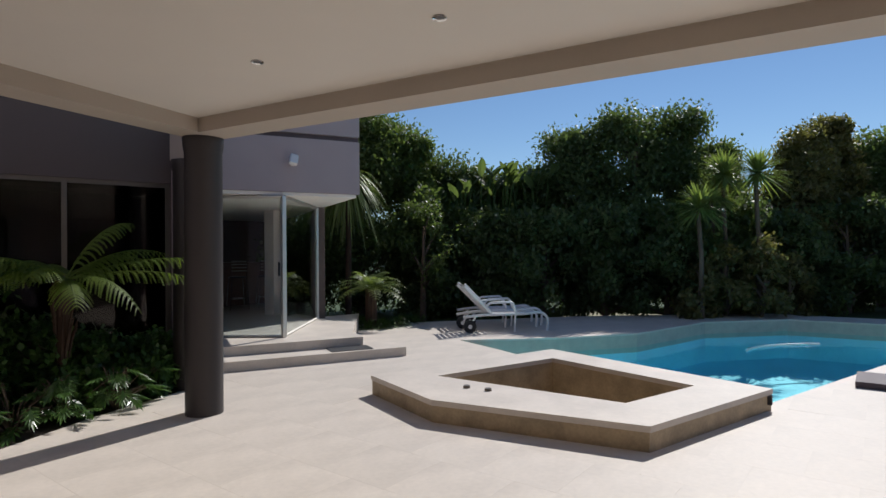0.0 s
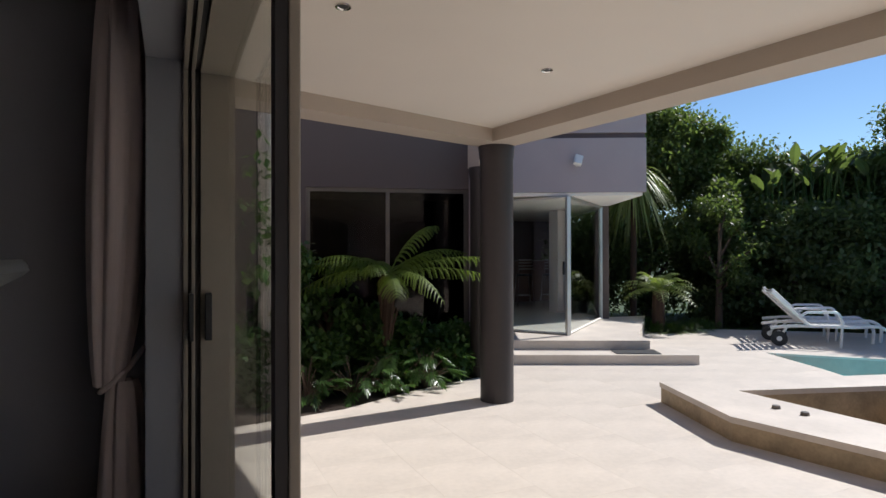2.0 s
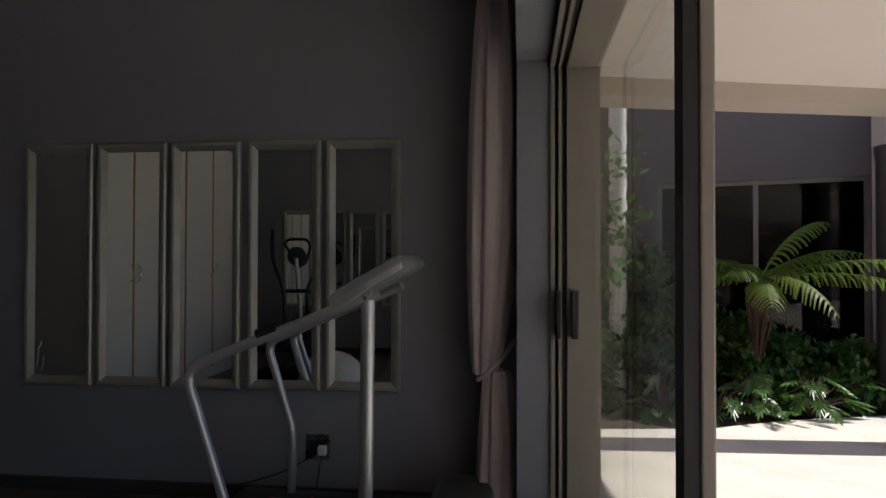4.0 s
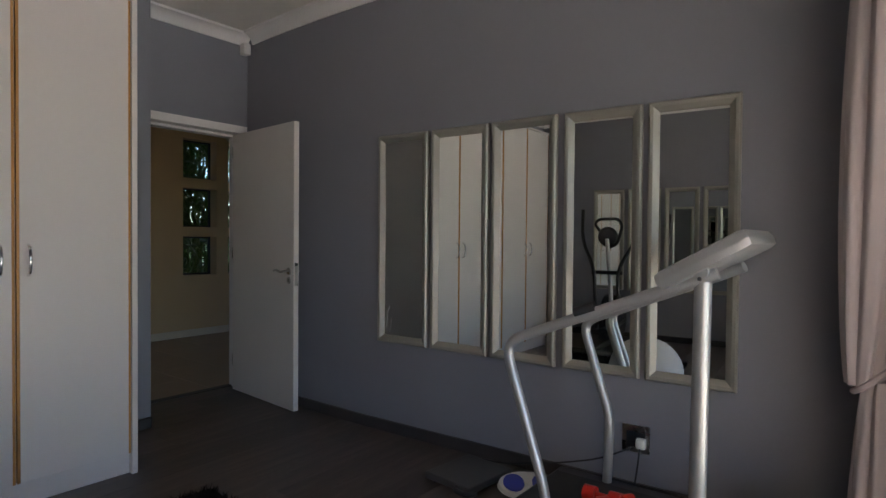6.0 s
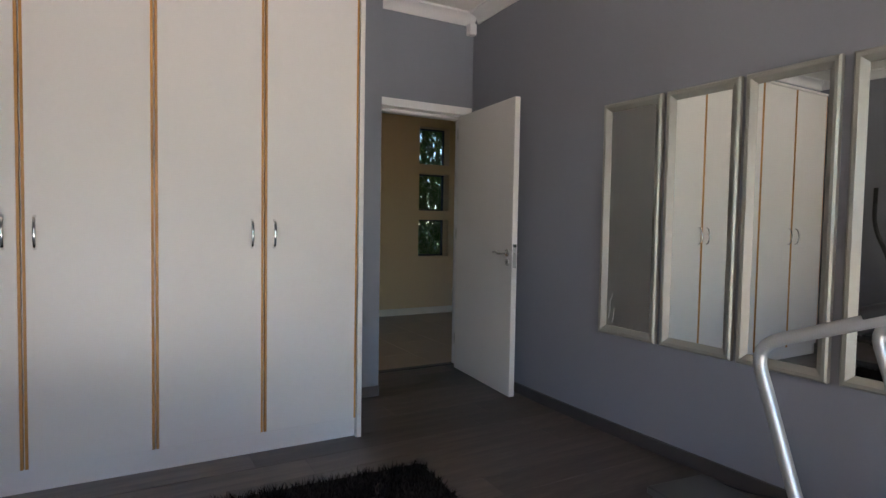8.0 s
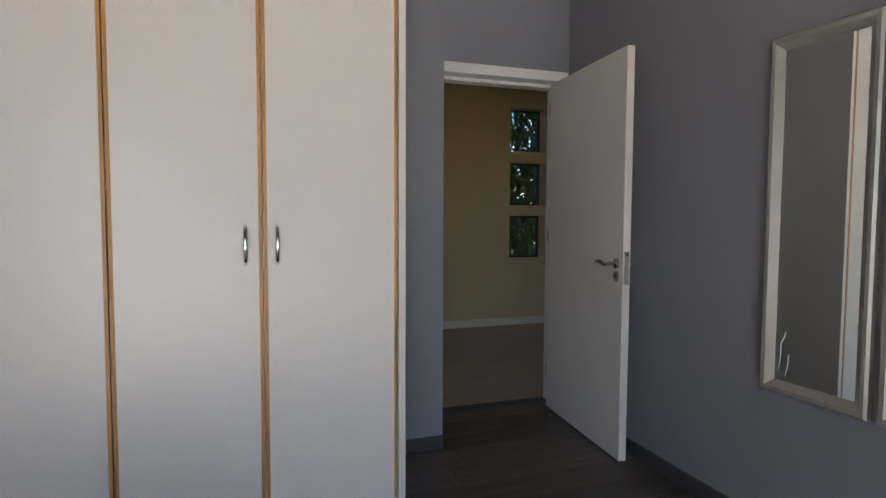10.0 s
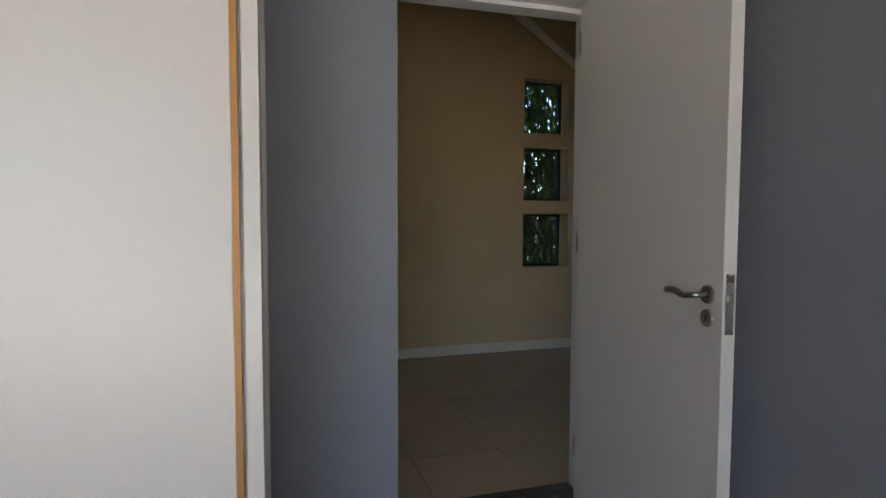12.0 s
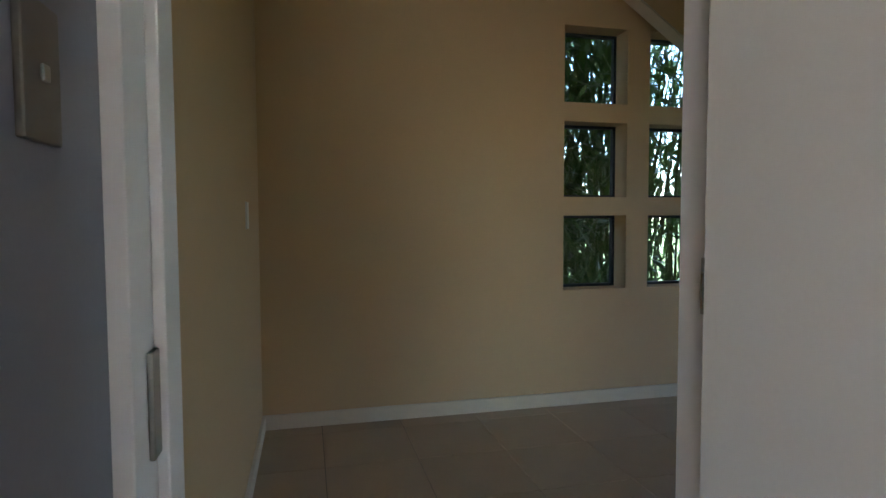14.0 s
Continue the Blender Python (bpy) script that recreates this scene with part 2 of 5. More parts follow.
def prism(bm, outline, z0, z1):
    lo = [bm.verts.new((x, y, z0)) for x, y in outline]
    hi = [bm.verts.new((x, y, z1)) for x, y in outline]
    n = len(outline)
    bm.faces.new(lo[::-1])
    bm.faces.new(hi)
    for k in range(n):
        bm.faces.new((lo[k], lo[(k + 1) % n], hi[(k + 1) % n], hi[k]))
    return bm


def link(name, bm, material, smooth=False):
    bmesh.ops.recalc_face_normals(bm, faces=bm.faces)
    me = bpy.data.meshes.new(name)
    bm.to_mesh(me)
    bm.free()
    me.materials.append(material)
    if smooth:
        me.shade_smooth()
        me.set_sharp_from_angle(angle=radians(40))
    return new(name, me)


def part(name, bm, material, parent, label="", smooth=False):
    ob = link(name, bm, material, smooth)
    ob.parent = parent
    ob.matrix_parent_inverse = parent.matrix_basis.inverted()
    if label:
        ob["label"] = label
    return ob


def B(*a, bev=0.0):
    return box(bmesh.new(), *a, bev=bev)


def T(points, r, seg=10, flat=1.0):
    return tube(bmesh.new(), points, r, seg, flat)


def C(p, q, r, r2=None, seg=16):
    return cyl(bmesh.new(), p, q, r, r2, seg)


def base(name, at, label, category, group=""):
    return tagged(new_at(name, at), label, category, group)


def new_at(name, at):
    ob = new(name)
    ob.empty_display_size = 0.1
    ob.matrix_basis = Matrix.Translation(at)
    return ob


def piece(name, mesh, m, parent):
    ob = new(name, mesh)
    ob.parent = parent
    ob.matrix_basis = m
    return ob


def mesh_of(bm, name, material):
    bmesh.ops.recalc_face_normals(bm, faces=bm.faces)
    me = bpy.data.meshes.new(name)
    bm.to_mesh(me)
    bm.free()
    me.materials.append(material)
    return me


def structure(ob, label, category):
    return tagged(ob, label, category, kind="structure")


PAVE = -0.22
ROOM_H = 2.828


# ---- exercise room: shell ----
X0, X1 = -3.885, -0.065            # wardrobe wall, inner face of the glass wall
Y0, Y1 = -1.38, 3.10
XD = -4.30                         # plane of the door
XO = 0.275                         # outer face of the glass wall
YJ = 2.77                          # jamb of the sliding door
HEAD = 2.12

structure(link("floor", B(-4.42, X1 + 0.2, Y0 - 0.1, Y1 + 0.1, -0.25, -0.006), M_DARK), "dark grey oak laminate plank floor", "floor")
floor_ob = bpy.data.objects["floor"]
NW = 0.04                          # the mirror wall runs slightly off square


def north(x):
    """The mirror wall, which bows slightly between the mirrors and the door."""
    return Y1 + NW * (x + 1.9) + 0.0363 * min(0, x + 2.5) ** 2


BOW = list(np.linspace(XD - 0.02, -2.5, 13))


WALL_TURN = Matrix.Translation((-1.9, Y1, 0)) @ pose(0, 0, 0, 0, 0, math.degrees(math.atan(NW))) @ Matrix.Translation((1.9, -Y1, 0))
structure(link("wall_north", prism(bmesh.new(), [(x, north(x)) for x in BOW] + [(X1, north(X1)), (X1, 3.5), (XD - 0.02, 3.5)], -0.2, 3.2), M_WALL, True), "plain blue-grey painted wall hung with five mirrors", "wall")
structure(link("wall_south", B(-4.1, XO, Y0 - 0.2, Y0, -0.2, 3.2), M_WALL), "plain blue-grey painted wall behind the exercise machine", "wall")
structure(link("wall_west", B(X0 - 0.56, X0, Y0, 2.17, 0, 3.2), M_WALL), "blue-grey painted wall behind the wardrobe", "wall")
bm = box(bmesh.new(), XD - 0.14, XD + 0.04, 2.17, 3.2, 2.10, 3.2)
structure(link("wall_over_door", bm, M_WALL), "blue-grey painted wall above the doorway", "wall")
bm = box(bmesh.new(), X1, XO, YJ, 3.45, -0.3, 3.2)
structure(link("wall_east_jamb", bm, M_BEAM), "plastered wall end beside the sliding door", "wall")
structure(link("wall_east_inside", B(X1 - 0.012, 0.066, YJ - 0.006, 3.3, -0.05, 2.9), M_WALL), "blue-grey painted inner face beside the sliding door", "wall")
structure(link("wall_east_head", B(X1, XO, Y0, YJ, HEAD, 3.0), M_BEAM), "plastered beam over the sliding door", "wall")
structure(link("wall_east_head_inside", B(X1 - 0.012, 0.066, Y0, YJ, HEAD - 0.006, 2.9), M_WALL), "blue-grey painted inner face of the door head", "wall")
structure(link("wall_east_south", B(X1, XO, Y0, -0.45, -0.3, HEAD), M_WALL), "painted wall end beside the sliding door", "wall")
structure(link("threshold", B(X1, XO + 0.05, -0.45, YJ, -0.3, -0.002), M_PAVE), "stone threshold under the sliding door", "threshold")
bm = box(bmesh.new(), -4.5, X1 + 0.05, Y0 - 0.1, 3.3, ROOM_H, ROOM_H + 0.12)
structure(link("ceiling", bm, M_CEIL), "white painted ceiling", "ceiling")


def cornice(name, path, inward):
    """A coved cornice swept along the joint of wall and ceiling."""
    prof = [(0, 0), (0, -0.085), (0.012, -0.085), (0.018, -0.07), (0.03, -0.04), (0.06, -0.02), (0.085, -0.014), (0.09, 0)]
    bm = bmesh.new()
    rings = [[bm.verts.new(Vector(p) + Vector((inward[0] * a, inward[1] * a, b))) for a, b in prof] for p in path]
    for r, s in zip(rings, rings[1:]):
        for k in range(len(prof) - 1):
            bm.faces.new((r[k], r[k + 1], s[k + 1], s[k]))
    return structure(link(name, bm, M_WHITE, True), "white moulded cornice along the ceiling", "cornice")


cornice("cornice_north", [(x, north(x), ROOM_H) for x in BOW[1:] + [X1]], (0, -1))
cornice("cornice_door", [(XD + 0.04, y, ROOM_H) for y in (2.17, 3.118)], (1, 0))
cornice("cornice_south", [(x, Y0, ROOM_H) for x in (X0, X1)], (0, 1))
cornice("cornice_west", [(X0, y, ROOM_H) for y in (Y0, 2.17)], (1, 0))
structure(link("skirting_north", prism(bmesh.new(), [(x, north(x) - 0.014) for x in BOW[1:] + [X1]] + [(x, north(x) + 0.002) for x in [X1] + BOW[:0:-1]], 0, 0.07), M_SKIRT), "dark wooden skirting board", "skirting")
structure(link("skirting_pier", B(X0, X0 + 0.014, 1.81, 2.17, 0, 0.07, bev=0.004), M_SKIRT), "dark wooden skirting board", "skirting")
structure(link("skirting_south", B(X0, X1, Y0, Y0 + 0.014, 0, 0.07, bev=0.004), M_SKIRT), "dark wooden skirting board", "skirting")

# door frame
frame_ob = base("door_frame", (XD, 2.6, 0), "white painted wooden door frame", "door frame")
frame_ob["kind"] = "structure"
part("jamb", B(XD - 0.145, XD + 0.045, 2.165, 2.195, 0, 2.10, bev=0.003), M_WHITE, frame_ob)
part("stop", B(XD - 0.145, XD - 0.055, 2.195, 2.212, 0, 2.05, bev=0.003), M_WHITE, frame_ob)
part("jamb", B(XD - 0.145, XD - 0.022, 3.085, 3.13, 0, 2.10, bev=0.003), M_WHITE, frame_ob)
part("stop", B(XD - 0.145, XD - 0.055, 3.074, 3.086, 0, 2.05, bev=0.003), M_WHITE, frame_ob)
part("head", B(XD - 0.145, XD + 0.048, 2.165, 3.112, 2.045, 2.105, bev=0.003), M_WHITE, frame_ob)
part("head_stop", B(XD - 0.145, XD - 0.055, 2.2, 3.07, 2.025, 2.046, bev=0.003), M_WHITE, frame_ob)
part("strike_plate", B(XD - 0.055, XD - 0.018, 2.1945, 2.203, 0.885, 1.03, bev=0.003), M_STEELD, frame_ob, "steel strike plate")
part("sill_strip", B(XD - 0.16, XD - 0.105, 2.197, 3.082, -0.003, 0.008), M_SKIRT, frame_ob, "thin dark strip across the threshold")

# open door leaf
door = base("door_1", (XD + 0.005, 3.012, 0), "off-white painted flush door standing open", "door")
door["kind"] = "structure"
W, YF, YB = 0.872, 2.978, 3.018
dx0 = XD + 0.005
part("leaf", B(dx0, dx0 + W, YF, YB, 0.008, 2.032, bev=0.0025), M_DOOR, door)
part("lock_plate", B(dx0 + W - 0.001, dx0 + W + 0.002, YF + 0.008, YB - 0.008, 0.888, 1.048), M_STEEL, door, "steel lock plate")
part("latch", B(dx0 + W, dx0 + W + 0.01, YF + 0.014, YB - 0.014, 0.975, 0.995, bev=0.002), M_STEEL, door)
for side, y in ((-1, YF), (1, YB)):
    hx = dx0 + W - 0.058
    rose = part("rose", C((hx, y, 0.988), (hx, y + side * 0.008, 0.988), 0.026, 0.024, 24), M_STEEL, door, "round steel rose", True)
    part("lever", T(rounded([(hx, y, 0.988), (hx, y + side * 0.045, 0.988), (hx - 0.045, y + side * 0.05, 0.980), (hx - 0.085, y + side * 0.047, 0.994), (hx - 0.125, y + side * 0.043, 0.988)], 0.02), 0.0098, 12, 0.85), M_STEEL, door, "curved steel lever handle", True)
    key = part("keyhole_rose", C((hx, y, 0.923), (hx, y + side * 0.006, 0.923), 0.025, 0.023, 24), M_STEEL, door, "round steel keyhole rose", True)
    part("keyhole", B(hx - 0.003, hx + 0.003, y + side * 0.006 - 0.001, y + side * 0.006 + 0.001, 0.913, 0.933), M_BLACK, key)
for z in (0.2, 1.05, 1.85):
    part("hinge", C((dx0 - 0.003, YF + 0.004, z), (dx0 - 0.003, YF + 0.004, z + 0.09), 0.006, seg=10), M_STEEL, door, smooth=True)

door.matrix_basis = Matrix.Translation((XD + 0.005, 3.047, 0)) @ pose(0, 0, 0, 0, 0, -5.2)
sw = base("light_switch", (-4.115, 2.17, 1.27), "dark bronzed steel single light switch plate", "switch")
part("plate", B(-4.125, -4.05, 2.170, 2.178, 1.272, 1.395, bev=0.002), M_BRONZE, sw)
part("rocker", B(-4.094, -4.08, 2.178, 2.182, 1.325, 1.34, bev=0.002), M_STEEL, sw, "small steel rocker")
al = base("alarm_sensor", (-4.21, 3.08, 2.66), "small white corner motion sensor under the cornice", "sensor")
part("housing", B(-4.258, -4.195, 3.045, 3.108, 2.665, 2.755, bev=0.012), M_WHITE, al)

# ---- wardrobe ----
WX = -3.225


def bow_handle(name, parent, y, z):
    part(name, T(rounded([(WX, y, z - 0.07), (WX + 0.022, y, z - 0.06), (WX + 0.036, y, z), (WX + 0.022, y, z + 0.06), (WX, y, z + 0.07)], 0.05), 0.0066, 10, 0.7), M_CHROME, parent, "chrome bow handle", True)


ward = base("wardrobe", (-3.55, 0.8, 0), "tall white laminate wardrobe with four doors and oak edging", "wardrobe")
part("carcass", B(X0 + 0.002, WX - 0.022, -0.225, 1.771, 0.1, 2.42), M_LAM, ward)
part("plinth", B(X0 + 0.002, WX - 0.035, -0.225, 1.7605, 0, 0.098), M_LAM, ward)
part("side_panel", B(X0 + 0.002, WX + 0.001, 1.7605, 1.788, 0, 2.44, bev=0.002), M_LAM, ward)
part("scribe_strip", B(X0 + 0.002, X0 + 0.02, 1.788, 1.802, 0, 2.44, bev=0.003), M_LAM, ward)
part("side_panel", B(X0 + 0.002, WX - 0.03, -0.245, -0.227, 0, 2.44, bev=0.002), M_LAM, ward)
part("top", B(X0 + 0.002, WX + 0.004, -0.225, 1.771, 2.42, 2.44, bev=0.002), M_LAM, ward)
seams = [1.758, 1.264, 0.776, 0.280, -0.225]
for i, (b_, a_) in enumerate(zip(seams, seams[1:])):
    leaf = part("door", B(WX - 0.02, WX, a_ + 0.0145, b_ - 0.0145, 0.112, 2.415, bev=0.002), M_LAM, ward)
    for y in (a_ + 0.009, b_ - 0.009):
        part("edging", B(WX - 0.02, WX - 0.001, y - 0.0055, y + 0.0055, 0.112, 2.415), M_EDGE, leaf, "oak edge banding")
    bow_handle("handle", leaf, a_ + 0.048 if i % 2 == 0 else b_ - 0.06, 1.114)

# ---- mirrors ----


def mirror(name, x0, x1, z0, z1, y, side, group):
    """A mirror in a bevelled silver frame, on a wall whose room lies to the given side."""
    ob = base(name, ((x0 + x1) / 2, y, z0), "tall narrow mirror in a silver frame on the wall", "mirror", group)
    w = 0.048
    prof = [(0, 0), (0, 0.022), (0.008, 0.03), (0.022, 0.028), (0.04, 0.014), (w, 0.008), (w, 0)]
    sides = [((x0, z0), (x1, z0), (0, 1)), ((x1, z0), (x1, z1), (-1, 0)), ((x1, z1), (x0, z1), (0, -1)), ((x0, z1), (x0, z0), (1, 0))]
    for (a, b, inn) in sides:
        bm = bmesh.new()
        dx, dz = (b[0] - a[0]), (b[1] - a[1])
        ln = math.hypot(dx, dz)
        ux, uz = dx / ln, dz / ln
        rings = []
        for p, s in ((a, 1), (b, -1)):
            rings.append([bm.verts.new((p[0] + inn[0] * d + s * ux * d, y + side * h, p[1] + inn[1] * d + s * uz * d)) for d, h in prof])
        for k in range(len(prof)):
            j = (k + 1) % len(prof)
            bm.faces.new((rings[0][k], rings[0][j], rings[1][j], rings[1][k]))
        bm.faces.new(rings[0])
        bm.faces.new(rings[1][::-1])
        part("frame_side", bm, M_SILVER, ob)
    part("glass", B(x0 + w - 0.004, x1 - w + 0.004, *sorted((y + side * 0.004, y + side * 0.007)), z0 + w - 0.004, z1 - w + 0.004), M_MIRROR, ob, "mirror glass")
    part("backing", B(x0 + 0.01, x1 - 0.01, *sorted((y, y + side * 0.0035)), z0 + 0.01, z1 - 0.01), M_BLACK, ob)
    return ob


for k_, x in enumerate((-2.728, -2.312, -1.897, -1.474, -1.057)):
    mo = mirror("wall_mirror", x, x + 0.388, 0.572, 1.866, Y1 - 0.003, -1, "mirrors on the grey wall")
    mo.matrix_basis = WALL_TURN @ mo.matrix_basis
    if k_ == 2:                    # hangs a little askew, out of the wall's plane
        mo.matrix_basis = Matrix.Translation((0, -0.008, 0)) @ mo.matrix_basis @ pose(0, 0, 0, 0, 0, -2.0)
scr = base("mirror_scratch", (-2.645, Y1 - 0.012, 0.66), "white scratch marks on the mirror glass", "scratch")
for (x0, z0, x1, z1) in ((-2.665, 0.66, -2.657, 0.76), (-2.657, 0.76, -2.640, 0.80), (-2.637, 0.64, -2.625, 0.72)):
    part("mark", T([(x0, Y1 - 0.0115, z0), ((x0 + x1) / 2 + 0.004, Y1 - 0.0115, (z0 + z1) / 2), (x1, Y1 - 0.0115, z1)], 0.0016, 4), M_WHITE, scr)
scr.matrix_basis = WALL_TURN @ scr.matrix_basis
for x in (-2.80, -2.365, -1.93, -1.50):
    mirror("wall_mirror", x, x + 0.385, 0.60, 1.855, Y0 + 0.003, 1, "mirrors behind the exercise machine")

# ---- sliding door ----
slide = base("sliding_door", (0.25, 1.9, 0), "bronze aluminium glass sliding door pushed half open", "door")
slide["kind"] = "structure"
GX = 0.235
for x0, x1, proud, m_ in ((0.066, 0.084, 0.022, M_FRAME), (0.084, 0.098, 0.008, M_BLACK), (0.098, 0.112, 0.03, M_FRAME), (0.112, 0.134, 0.012, M_BLACK), (0.134, 0.272, 0.03, M_FRAME)):
    nm = "frame" if m_ is M_FRAME else "gasket"
    part(nm + "_jamb", B(x0, x1, YJ - proud, YJ - 0.001, 0.02, HEAD - 0.025 - proud, bev=0.002), m_, slide)
    part(nm + "_head", B(x0, x1, -0.45, YJ, HEAD - 0.025 - proud, HEAD - 0.006, bev=0.002), m_, slide)
part("track_sill", B(0.066, GX + 0.03, -0.45, YJ, 0.0, 0.02, bev=0.003), M_FRAME, slide)
panel = part("panel_stile", B(0.241, 0.266, 1.27, 1.345, 0.02, HEAD - 0.056, bev=0.004), M_FRAME, slide, "bronze door stile")
part("stile_gasket", B(0.215, 0.2405, 1.275, 1.33, 0.02, HEAD - 0.056), M_BLACK, panel)
part("bottom_rail", B(GX, GX + 0.032, 1.345, YJ - 0.031, 0.02, 0.10, bev=0.003), M_BRONZE, slide)
pane = part("pane", B(GX + 0.013, GX + 0.019, 1.34, YJ - 0.031, 0.095, HEAD - 0.056), M_GLASS, slide, "clear glass pane")
pane.visible_shadow = False
part("lock_case", B(0.088, 0.106, YJ - 0.075, YJ - 0.02, 0.92, 1.12, bev=0.004), M_BLACK, slide, "black door lock")
part("lock_case", B(0.150, 0.178, YJ - 0.07, YJ - 0.03, 0.92, 1.12, bev=0.004), M_BLACK, slide)

# ---- curtain ----
cur = base("curtain", (-0.15, 2.9, 0), "mauve-grey curtain gathered by a tie-back beside the sliding door", "curtain")


def curtain(bm, z0, z1, width, cx, cy, shift=0.0):
    rings = []
    n, rows = 72, 26
    for j in range(rows + 1):
        t = j / rows
        z = z0 + (z1 - z0) * t
        w = width(t)
        rings.append([])
        for k in range(n):
            a = 2 * math.pi * k / n
            fold = 1 + 0.11 * math.sin(7 * a + 1.2 * t) + 0.05 * math.sin(13 * a + 1 - t)
            rings[-1].append(bm.verts.new((cx - shift * (1 - t) ** 3 + w * math.cos(a) * fold, cy + w * 0.8 * math.sin(a) * fold, z)))
    for r, s in zip(rings, rings[1:]):
        for k in range(n):
            bm.faces.new((r[k], r[(k + 1) % n], s[(k + 1) % n], s[k]))
    return bm


part("upper_drape", curtain(bmesh.new(), 0.72, 2.46, lambda t: 0.030 + 0.092 * math.sin(math.pi * min(0.93, t * 0.8 + 0.03)) ** 0.6 - 0.012 * t, -0.18, 2.93, 0.045), M_CURTAIN, cur, smooth=True)
part("lower_drape", curtain(bmesh.new(), 0.02, 0.74, lambda t: 0.052 + 0.045 * (1 - t) ** 0.5, -0.17, 2.93), M_CURTAIN, cur, smooth=True)
part("tie_back", T([(-0.20 + 0.055 * math.cos(a), 2.93 + 0.045 * math.sin(a), 0.745 + 0.05 * math.cos(a)) for a in np.linspace(0, 6.28, 24)] + [(-0.085, 2.93, 0.88)], 0.012, 8), M_CURTAIN, cur, "fabric tie-back", True)

# ---- treadmill ----
tm = base("treadmill", (-0.95, 2.7, 0), "silver treadmill with tubular handrails against the mirrors", "treadmill")
YN, YFAR = 2.46, 2.95
part("deck", B(-1.42, -0.2, 2.42, 2.99, 0.05, 0.115, bev=0.01), M_BLACK, tm)
part("belt", B(-1.40, -0.45, 2.5, 2.91, 0.116, 0.122), M_RUBBER, tm, "black running belt")
part("motor_cover", B(-0.45, -0.18, 2.42, 2.99, 0.115, 0.24, bev=0.04), M_GREYP, tm)
for x in (-1.38, -0.3):
    for y in (2.45, 2.96):
        part("foot", C((x, y, 0), (x, y, 0.05), 0.03, seg=12), M_RUBBER, tm)
part("handrail", T(rounded([(-1.22, YN, 0.115), (-1.24, YN, 0.24), (-1.43, YN, 0.80), (-1.0, YN + 0.02, 0.97), (-0.62, YN + 0.04, 1.12)], 0.09), 0.021, 14), M_SILVER_P, tm, smooth=True)
part("handrail", T(rounded([(-1.17, YFAR, 0.115), (-1.16, YFAR, 0.41), (-1.30, YFAR, 0.84), (-0.95, YFAR, 0.985), (-0.60, YFAR - 0.1, 1.13)], 0.07), 0.021, 14), M_SILVER_P, tm, smooth=True)
part("post", T([(-0.677, YN + 0.05, 0.115), (-0.667, YN + 0.05, 1.13)], 0.029, 16), M_SILVER_P, tm, smooth=True)
part("grip_pad", T([(-1.12, YN + 0.012, 0.945), (-1.04, YN + 0.016, 0.975)], 0.0225, 12), M_BLACK, tm, smooth=True)
joint = part("joint", C((-0.667, YN + 0.0, 1.125), (-0.667, YN + 0.10, 1.125), 0.026, seg=14), M_SILVER_P, tm, smooth=True)
for z in (1.10, 1.15):
    part("bolt", C((-0.667, YN - 0.006, z), (-0.667, YN + 0.004, z), 0.008, seg=8), M_CHROME, joint)
bm = box(bmesh.new(), -0.16, 0.185, -0.02, 0.50, -0.034, 0.034, bev=0.03)
bmesh.ops.transform(bm, matrix=pose(-0.675, YN, 1.155, 0, -30, 0), verts=bm.verts)
part("console", bm, M_SILVER_P, tm, "sloping silver console", True)

dumb = base("dumbbell", (-1.12, 2.72, 0.122), "small red vinyl dumbbell lying on the treadmill", "dumbbell")
for dx in (0, 0.11):
    part("weight", C((-1.17 + dx, 2.70, 0.155), (-1.12 + dx, 2.70, 0.155), 0.034, seg=16), M_RED, dumb, smooth=True)
part("bar", C((-1.13, 2.70, 0.155), (-1.05, 2.70, 0.155), 0.014, seg=10), M_RED, dumb)
tagged(copy_thing(dumb, pose(-1.06, 2.66, 0.122, 0, 0, 50)), "small red vinyl dumbbell lying on the treadmill belt")

# ---- twist disc, scale, socket, rug ----
disc = base("twist_board", (-1.53, 2.86, 0), "round white twist board with blue foot pads", "exercise board")
part("underside", C((-1.53, 2.86, 0.0), (-1.53, 2.86, 0.02), 0.10, seg=32), M_BLACK, disc)
part("plate", C((-1.53, 2.86, 0.02), (-1.53, 2.86, 0.04), 0.15, 0.142, 40), M_PLASTIC, disc, smooth=True)
for a in (0.6, 0.6 + math.pi):
    bm = cyl(bmesh.new(), (0, 0, 0), (0, 0, 0.006), 1, 0.96, 28)
    bmesh.ops.transform(bm, matrix=pose(-1.53 + 0.07 * math.cos(a), 2.86 + 0.07 * math.sin(a), 0.04, 0, 0, math.degrees(a)) @ Matrix.Diagonal((0.052, 0.098, 1, 1)), verts=bm.verts)
    part("foot_pad", bm, M_BLUE, disc, "blue foot pad")
part("hub", C((-1.53, 2.86, 0.04), (-1.53, 2.86, 0.05), 0.022, 0.018, 20), M_PLASTIC, disc)

